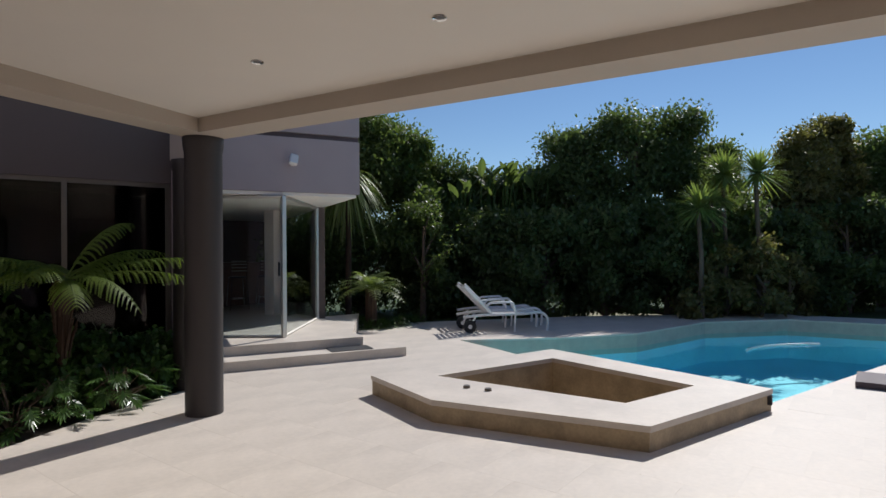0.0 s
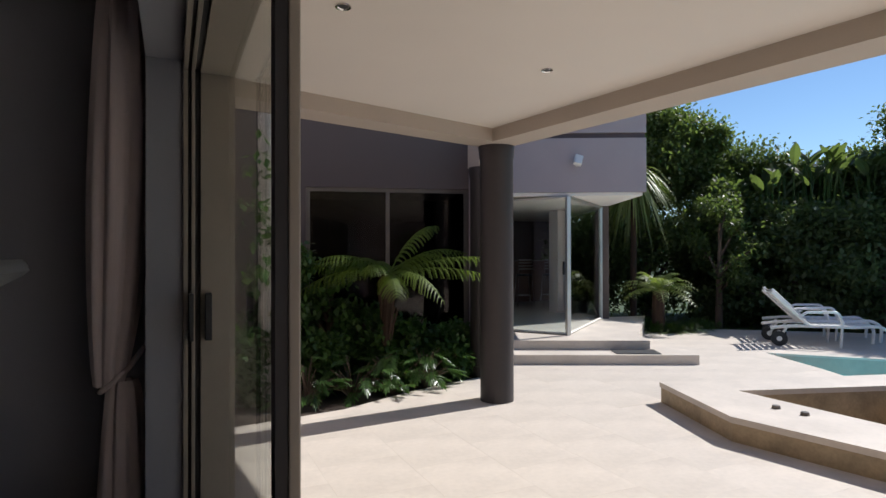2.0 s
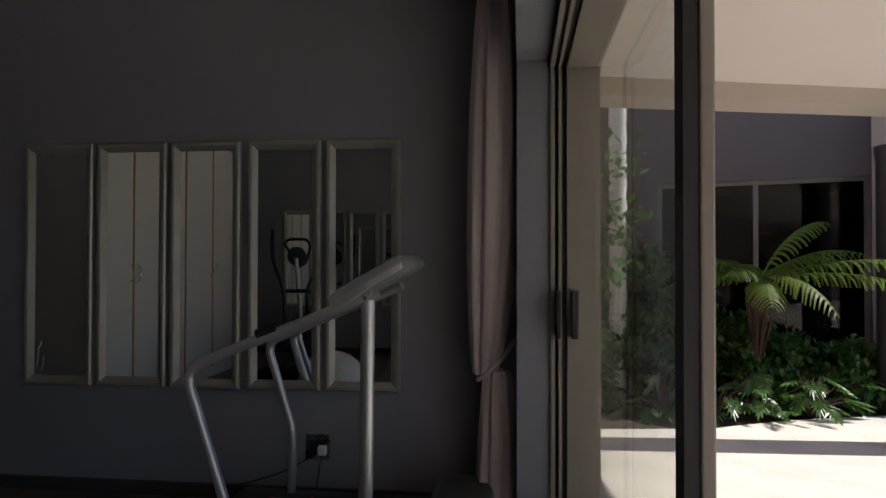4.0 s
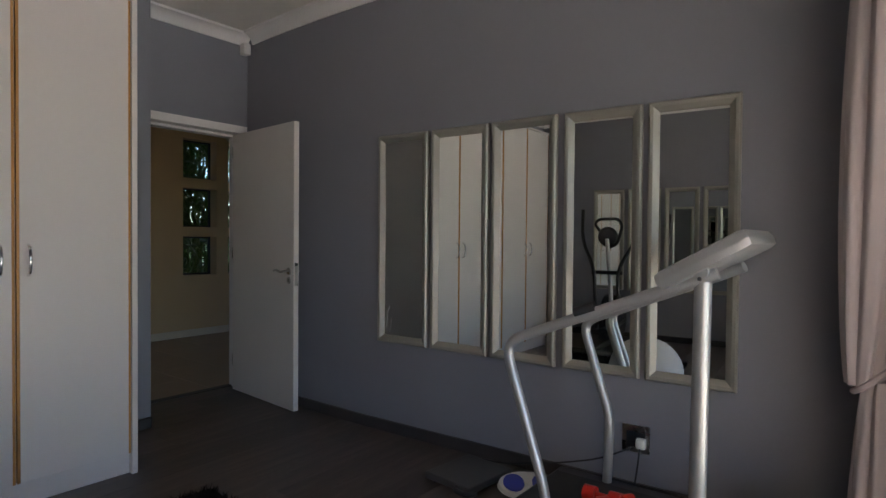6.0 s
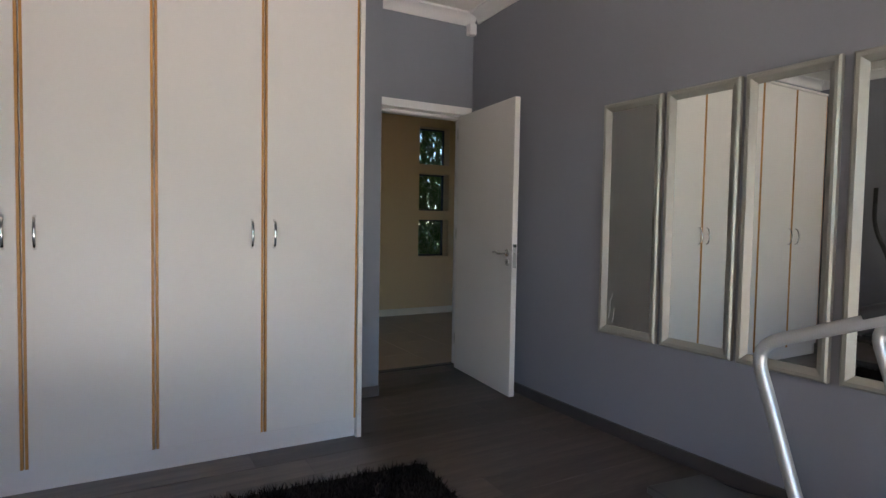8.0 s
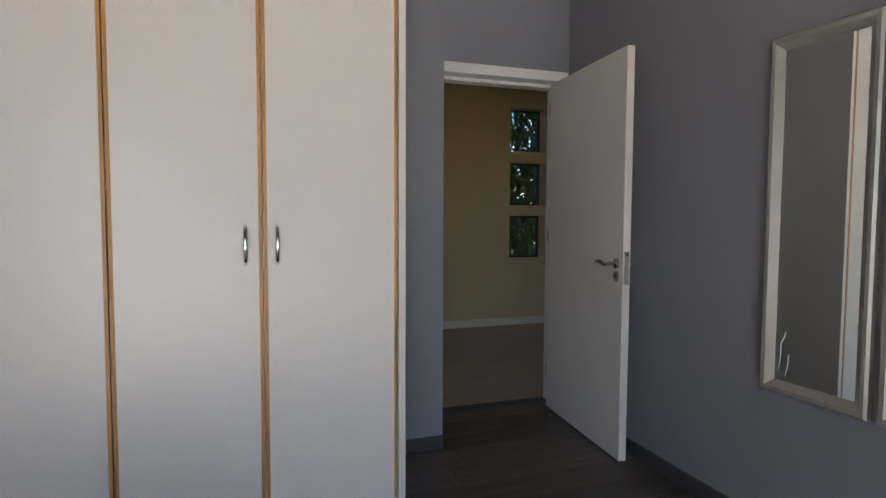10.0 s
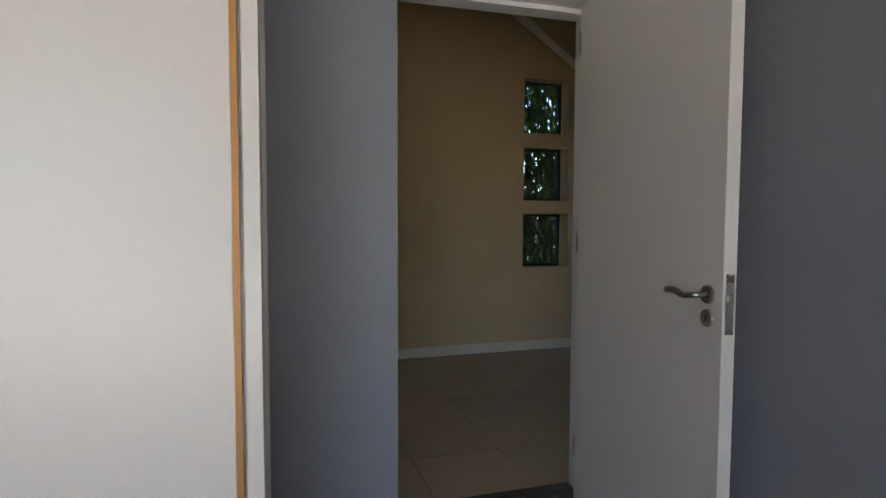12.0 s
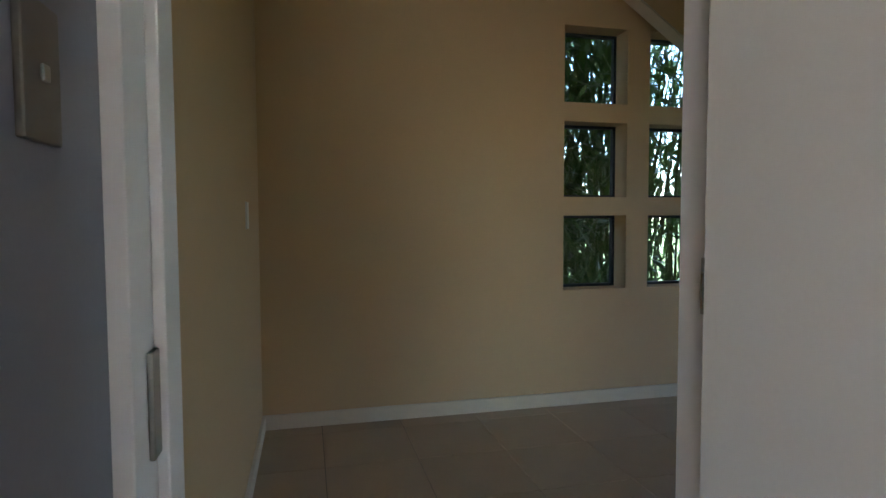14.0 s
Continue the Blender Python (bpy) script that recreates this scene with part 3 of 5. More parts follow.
scale_ob = base("bathroom_scale", (-1.96, 2.76, 0), "dark grey bathroom scale on the floor by the wall", "scale")
bm = box(bmesh.new(), -0.15, 0.15, -0.17, 0.17, 0.012, 0.045, bev=0.008)
bmesh.ops.transform(bm, matrix=pose(-1.84, 2.80, 0, 0, 0, -6), verts=bm.verts)
part("platform", bm, M_GREYP, scale_ob)
for sx in (-0.11, 0.11):
    for sy in (-0.13, 0.13):
        part("foot", C((-1.84 + sx, 2.80 + sy, 0), (-1.84 + sx, 2.80 + sy, 0.014), 0.014, seg=10), M_RUBBER, scale_ob)
part("grip", T(rounded([(-1.80, 2.64, 0.03), (-1.78, 2.59, 0.03), (-1.70, 2.58, 0.03), (-1.68, 2.63, 0.03)], 0.03), 0.012, 8), M_BLACK, scale_ob, "black grip", True)

SY = north(-1.1)
sock = base("wall_socket", (-1.10, SY, 0.2), "square steel wall socket with a white plug", "socket")
part("plate", B(-1.165, -1.035, SY - 0.008, SY - 0.0005, 0.215, 0.345, bev=0.002), M_STEEL, sock)
part("outlet", B(-1.145, -1.055, SY - 0.011, SY - 0.008, 0.24, 0.315, bev=0.001), M_BLACK, sock)
part("plug", B(-1.09, -1.045, SY - 0.05, SY - 0.011, 0.245, 0.295, bev=0.012), M_PLASTIC, sock, "white plug")
cable = base("power_cable", (-1.1, 3.05, 0), "black power cable running from the wall socket", "cable")
part("lead", T(rounded([(-1.068, SY - 0.045, 0.25), (-1.07, 3.06, 0.16), (-1.09, 3.06, 0.006), (-1.15, 3.06, 0.005)], 0.05), 0.004, 6), M_BLACK, cable)
part("lead", T(rounded([(-1.1, SY - 0.04, 0.25), (-1.25, 3.05, 0.17), (-1.45, 3.06, 0.10), (-1.8, 3.06, 0.008), (-2.0, 3.04, 0.006)], 0.08), 0.004, 6), M_BLACK, cable)

rug = base("rug", (-2.1, 0.9, 0), "black long-pile shag rug on the laminate floor", "rug")
rug_at = pose(-2.09, 0.87, 0, 0, 0, -3)
bm = box(bmesh.new(), -0.70, 0.70, -1.0, 1.0, 0.001, 0.012)
bmesh.ops.transform(bm, matrix=rug_at, verts=bm.verts)
part("backing", bm, M_RUG, rug)


def tufts(n):
    rng = np.random.default_rng(5)
    p = np.stack([rng.uniform(-0.71, 0.71, n), rng.uniform(-1.01, 1.01, n), np.full(n, 0.008)], 1)
    lean = rng.normal(0, 0.014, (n, 3))
    lean[:, 2] = rng.uniform(0.018, 0.04, n)
    a = rng.uniform(0, 6.28, n)
    w = np.stack([np.cos(a), np.sin(a), 0 * a], 1) * 0.0032
    v = np.stack([p - w, p + w, p + lean], 1).reshape(-1, 3)
    return v, np.arange(3 * n).reshape(-1, 3)


v_, f_ = tufts(26000)
me = bpy.data.meshes.new("pile")
me.from_pydata(v_.tolist(), [], f_.tolist())
me.transform(rug_at)
me.materials.append(M_RUG)
pile = new("pile", me)
pile.parent = rug
pile.matrix_parent_inverse = rug.matrix_basis.inverted()
pile["kind"] = "stuff"

# ---- elliptical trainer, balance dome and bench at the back wall, seen in the mirrors ----
el = base("elliptical_trainer", (-2.35, -0.53, 0), "black and grey elliptical trainer in front of the back mirrors", "exercise machine")
EX, EY = -2.35, -0.53
part("base_bar", T([(EX - 0.25, EY + 0.5, 0.04), (EX + 0.25, EY + 0.5, 0.04)], 0.03, 10), M_GREYP, el)
part("base_bar", T([(EX - 0.25, EY - 0.5, 0.04), (EX + 0.25, EY - 0.5, 0.04)], 0.03, 10), M_GREYP, el)
part("spine", T([(EX, EY + 0.5, 0.06), (EX, EY - 0.5, 0.06)], 0.03, 10), M_GREYP, el)
part("flywheel_cover", C((EX - 0.08, EY - 0.2, 0.32), (EX + 0.08, EY - 0.2, 0.32), 0.27, 0.27, 32), M_BLACK, el, smooth=True)
part("mast", T([(EX + 0.03, EY - 0.1, 0.1), (EX + 0.02, EY, 0.8), (EX, EY + 0.06, 1.24)], 0.025, 12), M_SILVER_P, el, smooth=True)
part("display", C((EX, EY + 0.03, 1.26), (EX, EY + 0.075, 1.25), 0.115, 0.10, 20), M_BLACK, el, "black oval display", True)
part("handle_loop", T(rounded([(EX + 0.02, EY + 0.04, 1.14), (EX + 0.11, EY + 0.05, 1.18), (EX + 0.15, EY + 0.0, 1.38), (EX + 0.10, EY - 0.02, 1.46), (EX - 0.12, EY - 0.02, 1.46), (EX - 0.16, EY, 1.40), (EX - 0.09, EY + 0.05, 1.33)], 0.05), 0.017, 10), M_BLACK, el, smooth=True)
part("crossbar", T([(EX - 0.17, EY + 0.06, 0.86), (EX + 0.17, EY + 0.06, 0.86)], 0.022, 10), M_BLACK, el, smooth=True)
for s in (-1, 1):
    part("arm", T(rounded([(EX + s * 0.13, EY + 0.05, 0.5), (EX + s * 0.13, EY + 0.10, 0.90), (EX + s * 0.30, EY + 0.02, 1.22), (EX + s * 0.32, EY - 0.05, 1.57)], 0.14), 0.019, 10), M_BLACK, el, smooth=True)
    part("pedal_arm", T([(EX + s * 0.12, EY + 0.1, 0.5), (EX + s * 0.12, EY + 0.45, 0.22), (EX + s * 0.12, EY - 0.3, 0.3)], 0.018, 8), M_GREYP, el)
    part("pedal", B(EX + s * 0.12 - 0.07, EX + s * 0.12 + 0.07, EY + 0.2, EY + 0.5, 0.25, 0.29, bev=0.01), M_BLACK, el)
dome = base("balance_dome", (-1.66, 0.6, 0.012), "pale grey rubber balance dome on a black base, on the rug", "exercise dome")
bm = bmesh.new()
rings = [[bm.verts.new((-1.66 + 0.32 * math.cos(e) * math.cos(a), 0.6 + 0.32 * math.cos(e) * math.sin(a), 0.055 + 0.30 * math.sin(e))) for a in np.linspace(0, 2 * math.pi, 41)[:-1]] for e in np.linspace(0, 1.5, 14)]
for r_, q_ in zip(rings, rings[1:]):
    for k in range(40):
        bm.faces.new((r_[k], r_[(k + 1) % 40], q_[(k + 1) % 40], q_[k]))
bm.faces.new(rings[-1])
part("shell", bm, M_BALL, dome, smooth=True)
part("base_plate", C((-1.66, 0.6, 0.012), (-1.66, 0.6, 0.055), 0.31, 0.325, 40), M_BLACK, dome)
bench = base("weight_bench", (-0.7, -1.0, 0), "dark weight bench by the back wall", "bench")
part("pad", B(-0.98, -0.3, -1.2, -0.85, 0.40, 0.47, bev=0.02), M_BLACK, bench)
for x in (-0.9, -0.38):
    part("leg", T([(x, -1.15, 0.02), (x, -1.03, 0.4), (x, -0.9, 0.02)], 0.018, 8), M_SILVER_P, bench)

# ---- hall beyond the door ----
HX, HY = -6.886, 2.14
hall_floor = structure(link("hall_floor", B(-7.1, XD - 0.13, HY - 0.2, 7.2, -0.25, -0.004), M_GROUT), "pale square ceramic floor tiles with dark joints", "floor")
structure(link("wall_hall_south", B(-7.1, XD - 0.145, HY - 0.2, HY, 0, 3.3), M_TANWALL), "tan painted hall wall", "wall")
structure(link("wall_hall_east", B(XD - 0.165, XD - 0.146, 3.131, 7.2, 0, 3.3), M_TANWALL), "tan painted hall wall beside the doorway", "wall")
structure(link("wall_hall_east_over", B(XD - 0.20, XD - 0.142, HY, 3.125, 2.105, 3.3), M_TANWALL), "tan painted hall wall over the doorway", "wall")
# The opening in this unseen end wall is added to bring daylight into the hall.
bm = bmesh.new()
for x0, x1, z0, z1 in ((-7.1, -5.95, 0, 3.3), (-5.2, XD - 0.145, 0, 3.3), (-5.95, -5.2, 2.1, 3.3)):
    box(bm, x0, x1, 7.0, 7.2, z0, z1)
structure(link("wall_hall_north", bm, M_TANWALL), "tan painted hall wall with an unseen opening added to let daylight in", "wall")
structure(link("hall_ceiling", B(-7.1, XD - 0.145, HY - 0.2, 7.2, 3.1, 3.25), M_CEIL), "plain pale hall ceiling", "ceiling")
rows_z = [(0.745, 1.22), (1.338, 1.813), (1.932, 2.408)]
cols_y = [(3.987 + 0.6 * k, 4.427 + 0.6 * k) for k in range(5)]
bm = bmesh.new()
ys = [HY] + [v for c in cols_y for v in c] + [7.0]
zs = [0] + [v for c in rows_z for v in c] + [3.1]
for k in range(len(ys) - 1):
    for j in range(len(zs) - 1):
        if k % 2 == 0 or j % 2 == 0:
            box(bm, HX - 0.2, HX, ys[k], ys[k + 1], zs[j], zs[j + 1])
bmesh.ops.remove_doubles(bm, verts=bm.verts, dist=0.0001)
bm.verts.index_update()
shared = {}
for f in bm.faces:
    shared.setdefault(tuple(sorted(v.index for v in f.verts)), []).append(f)
bmesh.ops.delete(bm, geom=[f for fs in shared.values() if len(fs) > 1 for f in fs], context="FACES_ONLY")
structure(link("wall_hall_west", bm, M_TANWALL), "tan painted hall wall pierced by small square windows", "wall")
win = base("window_1", (HX - 0.1, 5.2, 0.7), "grid of small square fixed windows looking on foliage", "window")
win["kind"] = "structure"
for (y0, y1) in cols_y:
    for (z0, z1) in rows_z:
        p = part("pane", B(HX - 0.165, HX - 0.158, y0, y1, z0, z1), M_GLASS, win)
        p.visible_shadow = False
        fb = box(bmesh.new(), HX - 0.18, HX - 0.145, y0, y1, z0, z0 + 0.018)
        box(fb, HX - 0.18, HX - 0.145, y0, y1, z1 - 0.018, z1)
        box(fb, HX - 0.18, HX - 0.145, y0, y0 + 0.018, z0, z1)
        box(fb, HX - 0.18, HX - 0.145, y1 - 0.018, y1, z0, z1)
        part("frame", fb, M_BLACK, p)
structure(link("skirting_hall_west", B(HX, HX + 0.016, HY, 7.0, 0, 0.085, bev=0.004), M_CREAM), "white painted hall skirting", "skirting")
structure(link("skirting_hall_south", B(HX, XD - 0.145, HY, HY + 0.016, 0, 0.085, bev=0.004), M_CREAM), "white painted hall skirting", "skirting")
bm = T([(HX + 0.05, 3.62 + 0.13 * k, 3.09 - 0.078 * k - 0.0008 * k * k) for k in range(0, 13)], 0.045, 4)
structure(link("sloping_trim", bm, M_CREAM), "pale sloping trim across the hall wall above the windows", "trim")
hs = base("hall_switch", (-6.2, HY, 1.2), "small pale switch on the tan hall wall", "switch")
part("plate", B(-6.24, -6.17, HY, HY + 0.008, 1.16, 1.28, bev=0.002), M_PLASTIC, hs)

# ---- terrace ----
SPA_OUT = [(4.47, 4.40), (4.05, 3.25), (4.40, 1.45), (6.24, 0.90), (7.06, 3.58)]
SPA_IN = [(4.86, 3.81), (4.94, 1.83), (5.95, 1.52), (6.47, 3.28)]
POOL = [(7.10, 3.66), (7.62, 4.75), (8.05, 5.82), (9.2, 4.6), (10.53, 3.63), (12.98, 3.04), (14.43, 1.70), (14.7, -1.8), (11.5, -0.55), (9.45, 0.07), (6.30, 1.02)]


def ring_plate(name, outer, inner, z0, z1, material, *more):
    """A slab with one or more holes."""
    bm = bmesh.new()
    loops = []
    for z in (z1, z0):
        rims = [[bm.verts.new((x, y, z)) for x, y in rim] for rim in (outer, inner, *more)]
        es = [bm.edges.new((l[k], l[(k + 1) % len(l)])) for l in rims for k in range(len(l))]
        bmesh.ops.triangle_fill(bm, use_beauty=True, edges=es)
        loops.append(rims)
    for a, b in zip(*loops):
        for k in range(len(a)):
            j = (k + 1) % len(a)
            bm.faces.new((a[k], a[j], b[j], b[k]))
    return link(name, bm, material)


SPA_HOLE = [(5.305 + (x - 5.305) * 1.06, 2.61 + (y - 2.61) * 1.06) for x, y in SPA_IN]
TERRACE = [(0.2, -9), (16, -9), (15.5, 2.2), (13.2, 4.95), (12.25, 5.9), (8.6, 8.8), (4.2, 9.5), (3.75, 6.7), (3.4, 6.2), (2.4, 5.9), (1.52, 5.5), (0.2, 5.3)]
terr = structure(ring_plate("pavement", TERRACE, POOL, PAVE - 0.12, PAVE, M_PAVE, SPA_HOLE), "pale travertine paving round the pool", "paving")
ground = structure(ring_plate("ground", [(-400, -400), (400, -400), (400, 400), (-400, 400)], [(-7.6, -2), (16.5, -2), (16.5, 7), (-7.6, 7)], -0.5, -0.34, M_LAWN), "dark green lawn reaching to the horizon", "ground")
structure(link("soil_bed", prism(bmesh.new(), [(0.2, 5.25), (1.52, 5.45), (2.4, 5.88), (3.4, 6.15), (3.8, 6.8), (3.8, 7.4), (0.2, 7.9)], PAVE - 0.3, PAVE - 0.03), M_SOIL), "dark soil of the planting bed", "ground")
bm = bmesh.new()
lo, hi = [bm.verts.new((x, y, -1.05)) for x, y in POOL], [bm.verts.new((x, y, PAVE - 0.12)) for x, y in POOL]
bm.faces.new(lo)
for k in range(len(POOL)):
    j = (k + 1) % len(POOL)
    bm.faces.new((lo[k], lo[j], hi[j], hi[k]))
pool = base("swimming_pool", (9.5, 2.4, -1.7), "angular turquoise swimming pool with clear water", "pool")
part("basin", bm, M_POOL, pool)
bm = bmesh.new()
bm.faces.new([bm.verts.new((x, y, PAVE - 0.25)) for x, y in POOL])
wt_bm = bm
bm = bmesh.new()
pc_ = (10.2, 2.2)
ring_in = [(pc_[0] + (x - pc_[0]) * 0.998, pc_[1] + (y - pc_[1]) * 0.998) for x, y in POOL]
lo, hi = [bm.verts.new((x, y, PAVE - 0.34)) for x, y in ring_in], [bm.verts.new((x, y, PAVE - 0.03)) for x, y in ring_in]
for k in range(len(POOL)):
    j = (k + 1) % len(POOL)
    bm.faces.new((lo[k], lo[j], hi[j], hi[k]))
part("waterline_band", bm, M_BANDTILE, pool, "grey waterline band")
bm = wt_bm
wt = part("water", bm, M_WATER, pool, "clear blue water")
wt.visible_shadow = False
hose = base("pool_hose", (12, 1.8, PAVE - 0.16), "white pool cleaner hose floating on the water", "hose")
part("tube", T([(11.2 + 0.1 * k, 1.95 - 0.0042 * k * k, PAVE - 0.235) for k in range(0, 16)], 0.022, 8), M_PLASTIC, hose, smooth=True)

spa = base("spa_surround", (5.4, 2.6, PAVE), "raised travertine spa basin standing empty beside the pool", "spa")
so = ring_plate("coping", SPA_OUT, SPA_IN, PAVE + 0.15, -0.02, M_PAVE)
so.parent = spa
so.matrix_parent_inverse = spa.matrix_basis.inverted()
cx, cy = 5.3, 2.6
inset = [(cx + (x - cx) * 0.992, cy + (y - cy) * 0.992) for x, y in SPA_OUT]
inn = [(cx + (x - cx) * 1.01, cy + (y - cy) * 1.01) for x, y in SPA_IN]
sb = ring_plate("wall", inset, inn, PAVE - 0.001, PAVE + 0.15, M_STONE)
sb.parent = spa
sb.matrix_parent_inverse = spa.matrix_basis.inverted()
bm = bmesh.new()
lo, hi = [bm.verts.new((x, y, -1.35)) for x, y in SPA_IN], [bm.verts.new((x, y, PAVE + 0.15)) for x, y in SPA_IN]
bm.faces.new(lo)
for k in range(4):
    bm.faces.new((lo[k], lo[(k + 1) % 4], hi[(k + 1) % 4], hi[k]))
part("basin", bm, M_STONE, spa)
for x, y in ((4.60, 3.25), (4.62, 3.02)):
    part("valve", C((x, y, -0.02), (x, y, 0.005), 0.035, 0.03, 16), M_BRONZE, spa, "small metal valve")
part("skimmer", B(6.16, 6.22, 0.9, 1.0, -0.16, -0.08), M_BLACK, spa)

# canopy
def edge(y):
    """The inner face of the terrace beam."""
    return 2.84 + 0.123 * (4.99 - y)


def side(x):
    return 4.24 + 0.27 * (x - XO)


structure(link("canopy_ceiling", prism(bmesh.new(), [(XO, -9), (edge(-9) + 0.1, -9), (edge(5.0) + 0.05, 5.0), (XO, side(XO) + 0.05)], 2.5, 2.62), M_SOFFIT), "off-white plastered terrace ceiling", "ceiling")
structure(link("canopy_beam_front", prism(bmesh.new(), [(edge(-9), -9), (edge(-9) + 0.33, -9), (edge(5.3) + 0.33, 5.3), (edge(4.94), 4.94)], 2.37, 2.78), M_BEAM), "beige plastered beam along the terrace edge", "beam")
structure(link("canopy_beam_side", prism(bmesh.new(), [(XO, side(XO)), (edge(4.94) - 0.002, side(edge(4.94))), (edge(5.3) + 0.3, side(edge(5.3) + 0.3) + 0.30), (XO, side(XO) + 0.33)], 2.372, 2.776), M_BEAM), "beige plastered beam over the column", "beam")


def downlight(x, y):
    d = base("downlight", (x, y, 2.5), "small recessed chrome downlight, switched off", "downlight", "terrace downlights")
    bm = bmesh.new()
    for r0, z0, r1, z1 in ((0.041, 2.499, 0.039, 2.492), (0.039, 2.492, 0.029, 2.494), (0.029, 2.494, 0.024, 2.499)):
        a = [bm.verts.new((x + r0 * math.cos(t), y + r0 * math.sin(t), z0)) for t in np.linspace(0, 2 * math.pi, 25)[:-1]]
        b = [bm.verts.new((x + r1 * math.cos(t), y + r1 * math.sin(t), z1)) for t in np.linspace(0, 2 * math.pi, 25)[:-1]]
        for k in range(24):
            bm.faces.new((a[k], a[(k + 1) % 24], b[(k + 1) % 24], b[k]))
    part("ring", bm, M_CHROME, d, smooth=True)
    part("lamp", C((x, y, 2.4995), (x, y, 2.496), 0.024, seg=20), M_GREYP, d)


for x, y in ((2.27, 3.22), (2.44, 1.89), (0.78, 2.82), (0.78, 1.3), (2.5, 0.5), (0.78, -0.3)):
    downlight(x, y)


def column(x, y, z1=2.37):
    c = base("column", (x, y, PAVE), "round dark brown painted column holding the terrace beam", "column", "terrace columns")
    c["kind"] = "structure"
    bm = bmesh.new()
    prof = [(0.17, PAVE), (0.17, z1 - 0.13), (0.176, z1 - 0.12), (0.186, z1 - 0.02), (0.186, z1)]
    rings = [[bm.verts.new((x + r * math.cos(t), y + r * math.sin(t), z)) for t in np.linspace(0, 2 * math.pi, 41)[:-1]] for r, z in prof]
    for a, b in zip(rings, rings[1:]):
        for k in range(40):
            bm.faces.new((a[k], a[(k + 1) % 40], b[(k + 1) % 40], b[k]))
    part("shaft", bm, M_COLUMN, c, smooth=True)
    return c


column(3.03, 5.17)
c2 = column(3.50, 6.28, 2.33)
part("block", B(3.36, 3.66, 6.14, 6.44, 2.33, 2.75, bev=0.006), M_BEAM, c2, "pale plaster block")
column(3.2, -4.2)

post_x, post_y = 7.92, 0.02
gp = base("garden_post", (post_x, post_y, PAVE), "brown post on a low dark slab beside the pool", "post")
part("slab", B(post_x - 0.17, post_x + 0.5, post_y - 0.6, post_y + 0.3, PAVE, PAVE + 0.07, bev=0.01), M_BAND, gp)
part("shaft", B(post_x - 0.06, post_x + 0.06, post_y - 0.12, post_y, PAVE + 0.07, 2.6, bev=0.01), M_BARK, gp)

mat_ob = base("doormat", (5.75, 6.2, PAVE + 0.13), "thin dark grey doormat on the lower step", "doormat")
bm = box(bmesh.new(), -0.30, 0.30, -0.17, 0.17, 0.0005, 0.012, bev=0.003)
bmesh.ops.transform(bm, matrix=pose(5.80, 6.13, PAVE + 0.13, 0, 0, -27), verts=bm.verts)
part("pile", bm, M_GREYP, mat_ob)

# ---- garden wing ----
structure(link("step_lower", prism(bmesh.new(), [(3.6, 6.95), (6.40, 5.58), (6.62, 6.0), (5.0, 9.2), (3.6, 9.2)], PAVE - 0.02, PAVE + 0.13), M_PAVE), "wide lower travertine step", "step")
structure(link("step_upper", prism(bmesh.new(), [(3.8, 7.32), (6.12, 6.18), (6.45, 6.75), (8.4, 8.6), (7.3, 8.75), (5.2, 7.3), (3.8, 9.3)], PAVE, PAVE + 0.26), M_PAVE), "upper travertine step before the glass doors", "step")
G0, GF, GS = Vector((5.39, 7.09, 0)), Vector((-0.6, 0.8, 0)), Vector((0.79, 0.613, 0))
wing = base("garden_wing", (5.4, 8.5, 0.04), "mauve plastered house wing with glazed corner and overhanging upper wall", "house")
FZ, SZ = 0.04, 2.2


def upright(name, p, w, z0, z1, material, parent, label=""):
    return part(name, B(p.x - w, p.x + w, p.y - w, p.y + w, z0, z1, bev=0.004), material, parent, label)


def glazing(p, d, length, cuts):
    wd = part("window", T([p + Vector((0, 0, FZ + 0.02)), p + d * length + Vector((0, 0, FZ + 0.02))], 0.022, 4), M_ALU, wing, "aluminium framed glass door")
    part("frame_head", T([p + Vector((0, 0, 2.12)), p + d * length + Vector((0, 0, 2.12))], 0.028, 4), M_ALU, wd)
    for c in cuts:
        upright("stile", p + d * length * c, 0.026, FZ, 2.12, M_ALU, wd)
    n = Vector((-d.y, d.x, 0)) * 0.004
    bm = bmesh.new()
    a, b = p, p + d * length
    vs = [bm.verts.new((q.x + o.x, q.y + o.y, z)) for o in (n, -n) for q, z in ((a, FZ + 0.03), (b, FZ + 0.03), (b, 2.11), (a, 2.11))]
    for f in ((0, 1, 2, 3), (7, 6, 5, 4), (0, 4, 5, 1), (1, 5, 6, 2), (2, 6, 7, 3), (3, 7, 4, 0)):
        bm.faces.new([vs[i] for i in f])
    g = part("pane", bm, M_GLASS, wd, "clear glass pane")
    g.visible_shadow = False


glazing(G0, GF, 2.4, (0.0, 0.5, 1.0))
glazing(G0, GS, 2.5, (0.02, 0.94, 1.0))
part("door_handle", B(G0.x - 0.07, G0.x - 0.05, G0.y - 0.0, G0.y + 0.03, 0.95, 1.15), M_BLACK, wing)
SC = Vector((6.50, 6.62, 0))
SD = Vector((-0.891, 0.454, 0))
a, b = SC, SC + SD * 7
c_, d_ = b + Vector((5.0, 9.8, 0)), SC + Vector((5.0, 9.8, 0))
part("upper_wall", prism(bmesh.new(), [(q.x, q.y) for q in (a, b, c_, d_)], SZ, 3.02), M_PURPLE, wing)
